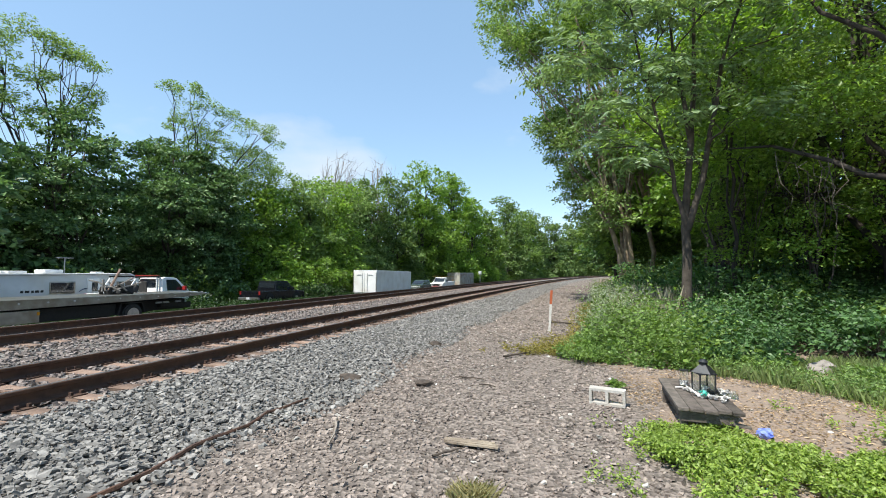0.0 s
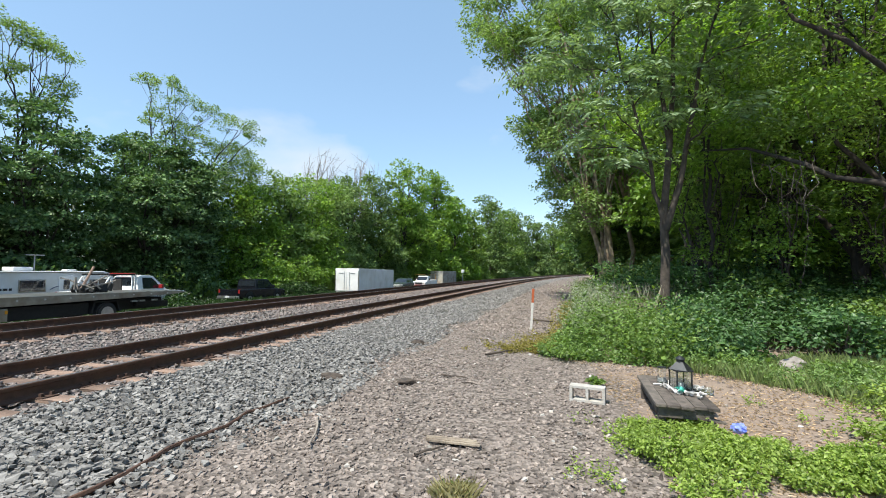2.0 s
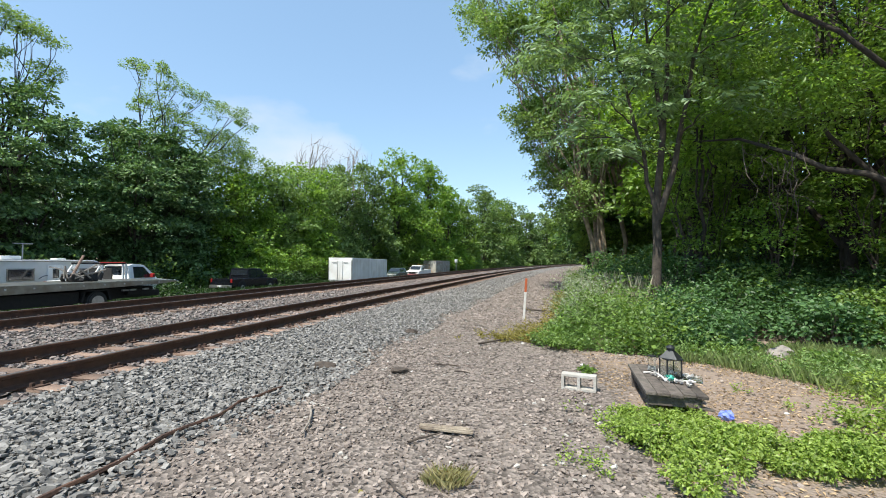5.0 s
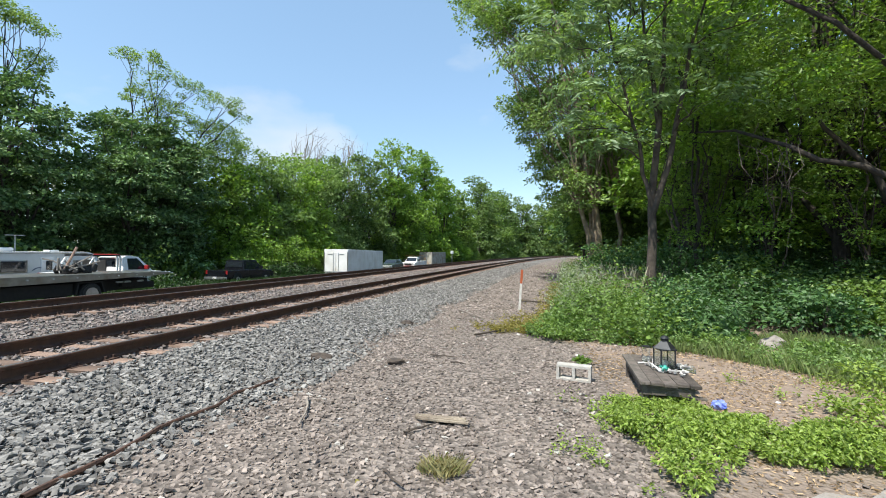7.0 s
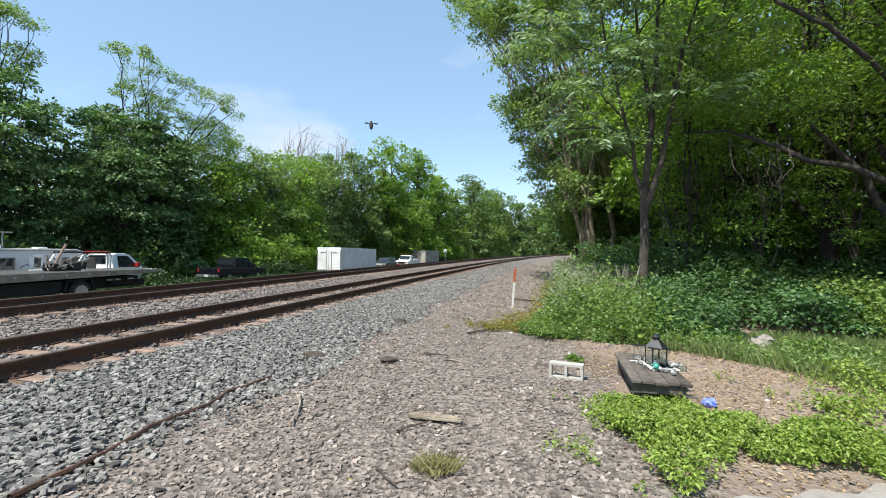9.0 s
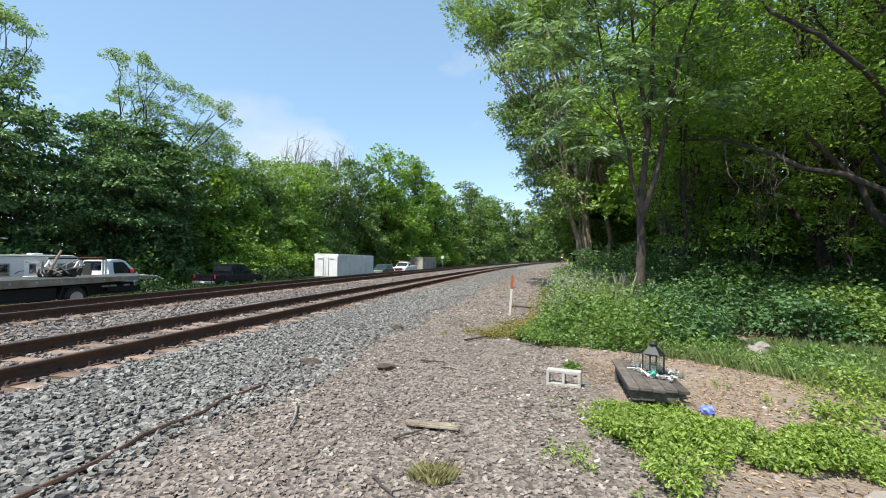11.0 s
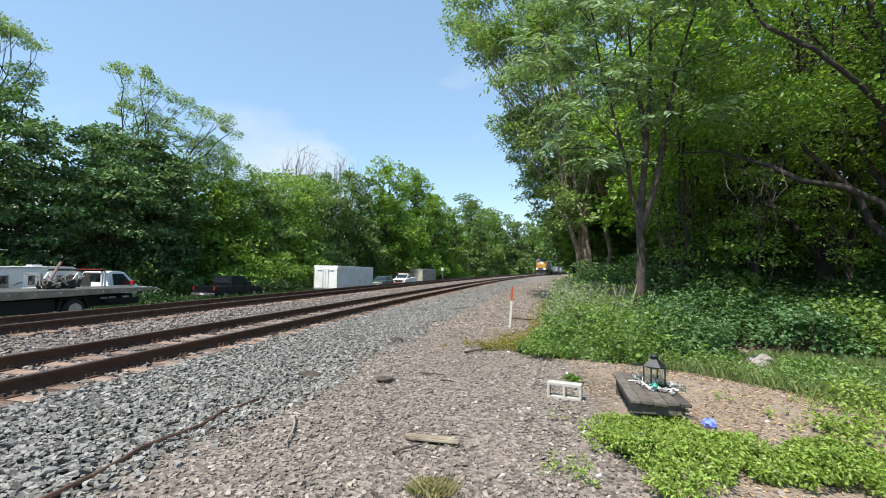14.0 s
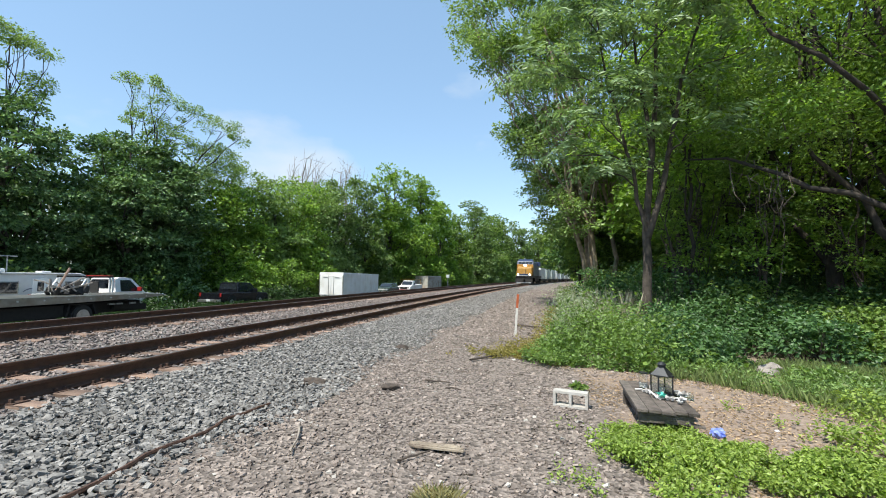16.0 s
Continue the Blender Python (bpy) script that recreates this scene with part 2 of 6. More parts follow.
def leaves(rng, P, D, size, width=0.5, fold=0.25, jitter=0.35, face=None):
    """Vertices and quads of folded leaves at P pointing along D, their upper sides turned towards face."""
    n = len(P)
    D = unit(D)
    up = unit(rng.normal(0, 0.75, (n, 3)) + np.array([0, 0, 1.0])) if face is None else unit(unit(face) + rng.normal(0, 0.42, (n, 3)))
    S = unit(np.cross(D, up))
    N = np.cross(S, D)
    L = (size * (1 + jitter * rng.uniform(-1, 1, n)))[:, None]
    W = L * width * 0.5
    V = np.empty((n, 4, 3))
    V[:, 0] = P
    V[:, 1] = P + D * L * 0.45 + S * W + N * W * fold
    V[:, 2] = P + D * L - N * L * 0.12
    V[:, 3] = P + D * L * 0.45 - S * W + N * W * fold
    return V.reshape(-1, 3)


def leaf_mesh(name, V, material):
    return array_mesh(name, V, np.arange(len(V)).reshape(-1, 4), material)


def tubes(paths, seg=6):
    """One mesh of tapered tubes; each path is (points, radii)."""
    VV, FF, base = [], [], 0
    ang = np.arange(seg) * 2 * np.pi / seg
    for pts, rad in paths:
        pts, rad = np.asarray(pts, float), np.asarray(rad, float)
        t = unit(np.gradient(pts, axis=0))
        ref = np.where(np.abs(t[:, 2:3]) > 0.9, np.array([[1.0, 0, 0]]), np.array([[0, 0, 1.0]]))
        a = unit(np.cross(t, ref))
        b = np.cross(t, a)
        ring = pts[:, None] + rad[:, None, None] * (np.cos(ang)[None, :, None] * a[:, None] + np.sin(ang)[None, :, None] * b[:, None])
        k = len(pts)
        VV.append(ring.reshape(-1, 3))
        i = np.arange(k - 1)[:, None] * seg + np.arange(seg)[None]
        j = np.arange(k - 1)[:, None] * seg + (np.arange(seg)[None] + 1) % seg
        FF.append(np.stack([i, j, j + seg, i + seg], -1).reshape(-1, 4) + base)
        base += k * seg
    return np.concatenate(VV), np.concatenate(FF)


def bend(rng, a, b, n=7, wob=0.06, arch=0.0):
    """A wavering way from a to b."""
    a, b = np.asarray(a, float), np.asarray(b, float)
    t = np.linspace(0, 1, n)[:, None]
    p = a + (b - a) * t
    w = np.cumsum(rng.normal(0, 1, (n, 3)), 0)
    w -= w[0] + (w[-1] - w[0]) * t
    p += w * wob * np.linalg.norm(b - a) / n ** 0.5
    p[:, 2] += arch * np.sin(np.pi * t[:, 0])
    return p


def fronds(rng, P, D, length, leaflet, pairs=8, droop=0.5):
    """Pinnate leaves: pairs of leaflets along a drooping stem from P along D."""
    n = len(P)
    D = unit(D)
    side = unit(np.cross(D, np.array([0, 0, 1.0]) + rng.normal(0, 0.2, (n, 3))))
    out = []
    L = length * rng.uniform(0.7, 1.25, n)[:, None]
    for k in range(pairs):
        f = (k + 1.0) / pairs
        q = P + D * L * f + np.array([0, 0, -1.0]) * droop * L * f * f
        dd = unit(D + np.array([0, 0, -1.0]) * droop * 2 * f)
        sz = leaflet * (1.0 - 0.45 * abs(f - 0.45))
        for s in (-1, 1):
            out.append(leaves(rng, q, side * s + dd * 0.45 + np.array([0, 0, -0.25]) + rng.normal(0, 0.12, (n, 3)), sz, 0.36, 0.1))
    return np.concatenate(out)


def tuft_leaves(rng, pts, out, per, spread, flat, leaf, width, dome=0.32):
    """Leaves over the upper side of a small dome round each of pts, facing outwards and up, shaded beneath."""
    n = len(pts)
    cs = np.repeat(spread * rng.uniform(0.6, 1.4, n), per)[:, None]
    v = unit(rng.normal(0, 1, (n * per, 3)))
    v[:, 2] = v[:, 2] * (0.92 - dome) + dome
    v = unit(v)
    P = np.repeat(pts, per, 0) + v * rng.uniform(0.12, 1, (n * per, 1)) ** 0.45 * cs * 1.3 * np.array([1, 1, flat])
    o = np.repeat(out, per, 0)
    face = v * 0.75 + o * 0.3 + np.array([0, 0, 0.5])
    D = v * np.array([1, 1, 0.35]) + o * 0.3 + rng.normal(0, 0.4, (n * per, 3)) + np.array([0, 0, -0.3])
    return leaves(rng, P, D, leaf, width, face=face)


def tree(name, label, base, height, r0, lobes, clumps, per, leaf, lmat, bark, seed, lean=(0, 0), spread=0.55, mode="leaf", width=0.55, fork=0.25, group="", wob=0.05, flat=0.6, twig=0.012, stems=None, dome=0.32):
    """A trunk (or forked stems) that bears a limb to each lobe of the crown (offset x, y, height, radii), twigs to tufts of leaves in it."""
    rng = np.random.default_rng(seed)
    base = np.asarray(base, float)
    ob = thing(name, label, "tree", Matrix.Translation(base), group)
    if stems:
        paths = []
        for p, ra, rb in stems:
            p = np.asarray(p, float)
            t = np.linspace(0, len(p) - 1, 14)
            q = np.stack([np.interp(t, np.arange(len(p)), p[:, i]) for i in range(3)], -1)
            q[1:] += rng.normal(0, 0.022, (13, 3))
            paths.append((q, np.linspace(ra, rb, 14)))
        paths[0][1][0] *= 1.25
    else:
        trunk = bend(rng, (0, 0, -0.3), (lean[0], lean[1], height * 0.86), 12, wob)
        paths = [(trunk, np.linspace(1, 0.18, 12) ** 0.9 * r0)]
        paths[0][1][0] *= 1.35
    n_stem = len(paths)
    pts, cen, twigs = [], [], []
    total = sum(l[3] * l[4] * l[5] for l in lobes) ** 1.0
    for lx, ly, lz, rx, ry, rz in lobes:
        c = np.array([lx, ly, lz])
        k = max(3, int(round(clumps * (rx * ry * rz) / total)))
        if stems:
            best = min(((np.linalg.norm((c - q) * np.array([1, 1, 0.7])) + (3.0 if q[2] > lz - 0.3 else 0), j, i) for j in range(n_stem) for i, q in enumerate(paths[j][0])), key=lambda w: w[0])
            foot, lr = paths[best[1]][0][best[2]], paths[best[1]][1][best[2]] * 0.55
        else:
            i = int(np.clip((lz / height) * rng.uniform(0.35, 0.75), fork, 0.92) * 11)
            foot, lr = trunk[i], paths[0][1][i] * rng.uniform(0.4, 0.65)
        limb = bend(rng, foot, c, 7, 0.10, arch=0.05 * height * rng.uniform(0, 1) * (0.4 if stems else 1))
        paths.append((limb, np.linspace(lr, max(lr * 0.3, 0.012), 7)))
        v = unit(rng.normal(0, 1, (k, 3)))
        v[:, 2] = np.where(v[:, 2] < -0.55, -v[:, 2], v[:, 2])
        q = c + v * rng.uniform(0.5, 1.1, (k, 1)) * np.array([rx, ry, rz])
        for p in q:
            if rng.random() < (0.38 if per else 0.9):
                a = limb[rng.integers(3, 7)]
                twigs.append((bend(rng, a, p, 4, 0.12), np.linspace(max(lr * 0.28, twig), twig * 0.5, 4)))
        pts.append(q)
        cen.append(np.repeat(c[None], k, 0))
    pts, cen = np.concatenate(pts), np.concatenate(cen)
    v, f = tubes(paths, 8)
    v2, f2 = tubes(twigs, 3)
    part("trunk", array_mesh("trunk", np.concatenate([v, v2]), np.concatenate([f, f2 + len(v)]), bark, True), None, ob)
    if per:
        away = unit(pts - cen)
        if mode == "leaf":
            V = tuft_leaves(rng, pts, away, per, spread, flat, leaf, width, dome)
        else:
            n = len(pts)
            a = rng.uniform(0, 2 * np.pi, n * per)
            D = np.stack([np.cos(a), np.sin(a), rng.normal(0.18, 0.22, n * per)], -1) + np.repeat(away, per, 0) * np.array([0.6, 0.6, 0.2])
            P = np.repeat(pts, per, 0) + rng.normal(0, 0.07, (n * per, 3)) * spread
            V = fronds(rng, P, D, leaf * 5.5, leaf, 9, 0.35)
        part("crown", leaf_mesh("crown", V, lmat), None, ob)
    return ob


def bush(name, label, x, y, h, r, leaf, lmat, seed, tufts=26, per=44, group="bushes under the trees", width=0.68):
    """A shrub of upright stems, each ending in tufts of leaves, tallest in the middle."""
    rng = np.random.default_rng(seed)
    ob = thing(name, label, "bush", pose(x, y, float(ground_z(np.float64(x), np.float64(y)))), group)
    a, d = rng.uniform(0, 2 * np.pi, tufts), r * rng.uniform(0, 1, tufts) ** 0.55
    top = h * np.sqrt(np.clip(1 - (d / (r * 1.15)) ** 2, 0.05, 1)) * rng.uniform(0.45, 1.12, tufts)
    pts = np.stack([np.cos(a) * d, np.sin(a) * d, top], -1)
    if h > 0.6:
        v, f = tubes([(bend(rng, (p[0] * 0.35, p[1] * 0.35, -0.03), p, 5, 0.07), np.linspace(0.011, 0.004, 5)) for p in pts], 4)
        part("branchwork", array_mesh("branchwork", v, f, VINE, True), None, ob)
    V = tuft_leaves(rng, pts, unit(pts * np.array([1, 1, 0.3]) + 1e-6), per, min(0.17 + 0.12 * h, 0.5 * r), 0.6, leaf, width)
    V[:, 2] = np.maximum(V[:, 2], 0.01)
    part("foliage", leaf_mesh("foliage", V, lmat), None, ob)
    return ob


def crown_lobes(rng, n, h, r, low=0.35, squash=0.75, under=1.0):
    """Lobes of a broad uneven crown of radius r from height low*h to h."""
    out = []
    for i in range(n):
        f = (i + 0.5) / n
        z = h * (low + (0.93 - low) * f)
        w = r * (1.0 - 0.65 * max(0, f - 0.35) / 0.65) * rng.uniform(0.5, 1.0) * min(1.0, under + (1 - under) * f / 0.5)
        a = i * 2.4 + rng.uniform(-0.5, 0.5)
        k = r * rng.uniform(0.43, 0.6) * (1.0 - 0.35 * f)
        out.append((math.cos(a) * w * 0.7, math.sin(a) * w * 0.7, min(z, h - k * squash), k, k, k * squash))
    return out


# ---------------------------------------------------------------- the line of the track
PSI, CURVE, X0 = 0.0606, 0.000855, -6.352
A0 = PSI - 5 * CURVE
XC, YC = X0 + math.cos(A0) / CURVE, -5 - math.sin(A0) / CURVE


def on_track(s, off, z=0.0):
    """A place s metres along the near rail and off metres to its left."""
    th = PSI + CURVE * s
    r = 1 / CURVE + off
    return np.stack([XC - np.cos(th) * r, YC + np.sin(th) * r, z + 0 * th * r], -1)


def track_pose(s, off, z=0.0, turn=0.0):
    """A pose there whose x axis points away along the line."""
    p = on_track(np.float64(s), np.float64(off), np.float64(z))
    return pose(p[0], p[1], p[2], 0, 0, 90 - math.degrees(PSI + CURVE * s) + turn)


def off_of(x, y):
    return np.hypot(x - XC, y - YC) - 1 / CURVE


PROFILE_OFF = [-60, -9, -5.2, -3.1, -0.7, 2.2, 2.6, 3.5, 3.8, 6.6, 9.6, 13, 17, 24, 60]
PROFILE_Z = [0.0, 0.0, 0.0, 0.0, 0.045, 0.045, 0.07, 0.12, 0.14, 0.14, -0.86, -0.94, -1.02, -1.12, -1.12]


def ground_z(x, y):
    o = off_of(x, y)
    z = np.interp(o, PROFILE_OFF, PROFILE_Z)
    near = (np.abs(x) < 30) & (y > -6) & (y < 60)
    z = z + near * (o < -3.2) * 0.016 * np.sin(x * 1.7 + 0.6 * y) * np.sin(y * 0.9 + 1.0) * np.clip((0.4 - x) / 1.0, 0, 1)
    z = z + near * 0.02 * np.exp(-((o + 2.9) / 0.35) ** 2)
    far = np.clip((np.hypot(x, y) - 700) / 300, 0, 1)
    return z * (1 - far) - 0.4 * far

# ---------------------------------------------------------------- ground


def ground_material():
    m = bpy.data.materials.new("stony_ground")
    m.use_nodes = True
    n, l = m.node_tree.nodes, m.node_tree.links
    sh = n["Principled BSDF"]
    sh.inputs["Roughness"].default_value, sh.inputs["Specular IOR Level"].default_value = 0.95, 0.2
    tc = n.new("ShaderNodeTexCoord")
    vor = n.new("ShaderNodeTexVoronoi")
    vor.inputs["Scale"].default_value = 26
    l.new(tc.outputs["Object"], vor.inputs["Vector"])
    big = n.new("ShaderNodeTexNoise")
    big.inputs["Scale"].default_value, big.inputs["Detail"].default_value = 0.7, 8
    l.new(tc.outputs["Object"], big.inputs["Vector"])
    attr = n.new("ShaderNodeAttribute")
    attr.attribute_name = "surface"
    sep = n.new("ShaderNodeSeparateColor")
    l.new(attr.outputs["Color"], sep.inputs["Color"])

    def mix(fac, a, b):
        x = n.new("ShaderNodeMixRGB")
        for key, val in (("Fac", fac), ("Color1", a), ("Color2", b)):
            if isinstance(val, tuple):
                x.inputs[key].default_value = val
            else:
                l.new(val, x.inputs[key])
        return x.outputs["Color"]

    def shade(c, lo, hi):
        h = n.new("ShaderNodeHueSaturation")
        mr = n.new("ShaderNodeMapRange")
        mr.inputs["To Min"].default_value, mr.inputs["To Max"].default_value = lo, hi
        g = n.new("ShaderNodeSeparateColor")
        l.new(vor.outputs["Color"], g.inputs["Color"])
        l.new(g.outputs["Red"], mr.inputs["Value"])
        l.new(mr.outputs["Result"], h.inputs["Value"])
        l.new(c, h.inputs["Color"])
        return h.outputs["Color"]
    path = mix(big.outputs["Fac"], (0.145, 0.121, 0.106, 1), (0.205, 0.174, 0.154, 1))
    ballast = mix(big.outputs["Fac"], (0.130, 0.121, 0.113, 1), (0.190, 0.178, 0.167, 1))
    stones = shade(mix(sep.outputs["Red"], path, ballast), 0.45, 1.65)
    fine = n.new("ShaderNodeTexNoise")
    fine.inputs["Scale"].default_value, fine.inputs["Detail"].default_value = 18, 8
    l.new(tc.outputs["Object"], fine.inputs["Vector"])
    soil = mix(fine.outputs["Fac"], (0.185, 0.136, 0.106, 1), (0.36, 0.288, 0.235, 1))
    tar = mix(fine.outputs["Fac"], (0.055, 0.055, 0.053, 1), (0.095, 0.093, 0.090, 1))
    c = mix(sep.outputs["Green"], stones, soil)
    c = mix(sep.outputs["Blue"], c, tar)
    l.new(c, sh.inputs["Base Color"])
    bp = n.new("ShaderNodeBump")
    bp.inputs["Strength"].default_value, bp.inputs["Distance"].default_value = 0.8, 0.03
    l.new(vor.outputs["Distance"], bp.inputs["Height"])
    l.new(bp.outputs["Normal"], sh.inputs["Normal"])
    return m


def smooth01(x):
    x = np.clip(x, 0, 1)
    return x * x * (3 - 2 * x)


def edge_line(y):
    """x at which the weeds begin, for each y."""
    return np.interp(y, [5.2, 6.2, 7.2, 8.0, 8.45, 8.75, 9.1, 9.6, 12.3, 18, 26, 45, 80, 120, 200, 400], [5.5, 4.8, 4.0, 3.3, 2.5, 0.95, 0.45, 0.5, 1.25, 1.8, 2.6, 4.7, 8.4, 13.0, 27, 98])


def build_ground():
    fine = np.arange(-8, 14.01, 0.2)
    xs = np.concatenate([[-3000, -1500, -700, -300, -150, -90, -60], np.arange(-45, -8, 0.75), fine, np.arange(15, 60, 3), [80, 120, 200, 400, 800, 1500, 3000]])
    ys = np.concatenate([[-3000, -1200, -400, -120, -50, -25, -12, -6, -3], np.arange(-1, 16, 0.2), np.arange(16, 40, 0.8), np.arange(40, 130, 4), np.arange(130, 420, 15), [450, 520, 600, 700, 900, 1300, 2000, 3000]])
    X, Y = np.meshgrid(xs, ys)
    Z = ground_z(X, Y)
    rng = np.random.default_rng(3)
    near = (np.abs(X) < 30) & (Y > -6) & (Y < 60)
    o = off_of(X, Y)
    Z += near * rng.normal(0, 0.003, X.shape)
    nx, ny = len(xs), len(ys)
    i = (np.arange(ny - 1)[:, None] * nx + np.arange(nx - 1)[None]).ravel()
    me = array_mesh("ground", np.stack([X, Y, Z], -1).reshape(-1, 3), np.stack([i, i + 1, i + 1 + nx, i + nx], -1), ground_material(), True)
    e = edge_line(Y)
    soil = smooth01((X - e + 0.35) / 0.7)
    soil = np.maximum(soil, smooth01((X - 1.15 - 0.25 * np.sin(Y * 2.1)) / 0.5) * (Y < 9))
    pave = smooth01((X - 1.45) / 0.2) * smooth01((3.75 - Y + 0.05 * X) / 0.12)
    road = ((o > 7.6) & (o < 24)) * 1.0
    col = np.stack([smooth01((o + 3.2) / 0.4), np.where(o > 7.5, 1.0 * (o > 24), np.maximum(soil, pave)), np.maximum(road, 0.25 * pave), np.ones_like(X)], -1)
    at = me.color_attributes.new("surface", "FLOAT_COLOR", "POINT")
    at.data.foreach_set("color", col.reshape(-1, 4).astype(np.float32).ravel())
    return tagged(new("ground", me), "stony trackside ground of grey gravel and brown soil", "ground", kind="structure")


ground = build_ground()

PAD_MAT = mat("worn_concrete_pad", (0.33, 0.305, 0.28), (0.23, 0.21, 0.195), 0.93, scale=6, bump=0.5, bump_scale=60, dirt=(0.30, 0.25, 0.21), dirt_scale=2.5)


def build_pad():
    # thin worn slab at the edge of the soil
    rng = np.random.default_rng(17)
    edge = [(1.42 + 0.06 * rng.normal(), y) for y in np.linspace(1.0, 3.25, 9)] + [(x, 3.32 + 0.27 * (x - 1.5) + 0.035 * rng.normal()) for x in np.linspace(1.6, 6.0, 18)]
    pts = edge + [(6.0, 1.0)]
    bm = bmesh.new()
    lo, hi = [bm.verts.new((x, y, -0.05)) for x, y in pts], [bm.verts.new((x, y, 0.022)) for x, y in pts]
    bm.faces.new(hi)
    for i in range(len(pts)):
        j = (i + 1) % len(pts)
        bm.faces.new((lo[i], lo[j], hi[j], hi[i]))
    bmesh.ops.recalc_face_normals(bm, faces=bm.faces)
    tagged(part("pavement", bm, PAD_MAT), "worn pale concrete pad with crumbled edge", "pavement", kind="structure")


build_pad()

# stones: worn angular lumps
_rng = np.random.default_rng(11)
CUBE = np.array([[x, y, z] for x in (-1, 1) for y in (-1, 1) for z in (-1, 1)], float) * 0.5
STONE_F = np.array([[2, 3, 7, 6], [0, 4, 5, 1], [0, 1, 3, 2], [4, 6, 7, 5], [1, 5, 7, 3]])
CUBE_F = np.array([[0, 1, 3, 2], [4, 6, 7, 5], [0, 4, 5, 1], [2, 3, 7, 6], [0, 2, 6, 4], [1, 5, 7, 3]])
LUMPS = np.stack([CUBE * _rng.uniform(0.72, 1.12, (8, 3)) + _rng.normal(0, 0.13, (8, 3)) for _ in range(40)])


def stones(name, label, P, size, material, seed, parent=None):
    rng = np.random.default_rng(seed)
    n = len(P)
    V = LUMPS[rng.integers(0, len(LUMPS), n)] * (size * rng.lognormal(0, 0.24, (n, 1)) * np.array([1.3, 1.0, 0.52]) * rng.uniform(0.82, 1.2, (n, 3)))[:, None, :]
    a, b = rng.uniform(0, 2 * np.pi, n), rng.normal(0, 0.42, n)
    ca, sa, cb, sb = np.cos(a), np.sin(a), np.cos(b), np.sin(b)
    x, z = V[..., 0] * cb[:, None] + V[..., 2] * sb[:, None], -V[..., 0] * sb[:, None] + V[..., 2] * cb[:, None]
    V = np.stack([x * ca[:, None] - V[..., 1] * sa[:, None], x * sa[:, None] + V[..., 1] * ca[:, None], z], -1) + P[:, None]
    F = (np.arange(n)[:, None, None] * 8 + STONE_F[None]).reshape(-1, 4)
    ob = part(name, array_mesh(name, V.reshape(-1, 3), F, material), None, parent)
    return tagged(ob, label, "gravel", kind="stuff")


def strewn(rng, n, s0, s1, o0, o1, power=1.0):
    """Places on the ground between s0 and s1 along, o0 and o1 across, denser near s0 for power above one."""
    s = s0 + (s1 - s0) * rng.uniform(0, 1, n) ** power
    o = rng.uniform(o0, o1, n)
    p = on_track(s, o)
    p[:, 2] = ground_z(p[:, 0], p[:, 1])
    return p, s, o


def build_stones():
    rng = np.random.default_rng(21)
    # ballast shoulder beside the near rail
    p, s, o = strewn(rng, 33000, 0.5, 22, -3.35, -0.45, 1.5)
    p[:, 2] += 0.012 + 0.03 * rng.random(len(p)) * np.clip((o + 3.4) / 0.5, 0, 1)
    edge = rng.random(len(p)) < np.clip((o + 3.35 + 0.25 * np.sin(s * 1.3)) / 0.45, 0.05, 1)
    stones("ballast_gravel", "blue-grey crushed stone ballast beside the rail", p[edge], 0.034, STONE_BLUE, 1)
    p, s, o = strewn(rng, 7000, 20, 70, -3.3, -0.45, 1.5)
    p[:, 2] += 0.015
    stones("far_ballast_gravel", "blue-grey crushed stone ballast further along", p, 0.055, STONE_BLUE, 11)
    p, s, o = strewn(rng, 9000, 13, 60, -7.4, -3.2, 1.4)
    p = p[p[:, 0] < edge_line(p[:, 1])]
    stones("far_path_gravel", "brownish grey gravel further along the path", p, 0.05, STONE_BROWN, 12)
    p, s, o = strewn(rng, 6000, 24, 80, 2.1, 4.0, 1.4)
    p[:, 2] += 0.01
    stones("far_track_gravel", "pinkish crushed stone further along the tracks", p, 0.06, STONE_PINK, 13)
    # between and beyond the rails
    q = []
    for s1, k, pw in ((26, 22000, 1.5),):
        p, s, o = strewn(rng, k, 1.5, s1, -0.5, 6.9, pw)
        gap = np.abs((s - 0.4) / 0.52 - np.round((s - 0.4) / 0.52)) * 0.52
        on_tie = (gap < 0.12) & (((o > -0.6) & (o < 2.1)) | ((o > 3.8) & (o < 6.5)))
        q.append(p[~on_tie | (rng.random(len(p)) < 0.04)])
    p = np.concatenate(q)
    p[:, 2] += 0.012 + 0.02 * rng.random(len(p))
    stones("track_gravel", "pinkish grey crushed stone between the rails", p, 0.044, STONE_PINK, 2)
    # the trodden gravel of the path
    p, s, o = strewn(rng, 31000, 1.2, 15, -9.5, -2.8, 1.6)
    e = edge_line(p[:, 1])
    keep = (rng.random(len(p)) < np.clip((e - p[:, 0] + 0.2) / 1.0, 0.03, 1)) & ~((p[:, 0] > 1.0) & (p[:, 1] < 8) & (rng.random(len(p)) < 0.85))
    tread = np.exp(-((p[:, 0] + 0.1 - 0.06 * (p[:, 1] - 7.5)) / 1.1) ** 2 - ((p[:, 1] - 8.0) / 3.6) ** 2)
    keep &= np.random.default_rng(29).random(len(p)) > 0.72 * tread
    p = p[keep]
    p[:, 2] += 0.006
    order = rng.random(len(p)) < 0.018
    stones("path_gravel", "brownish grey gravel of the trackside path", p[~order], 0.0245, STONE_BROWN, 3)
    stones("pale_gravel", "pale limestone chips strewn over the path", p[order], 0.028, STONE_PALE, 4)


build_stones()

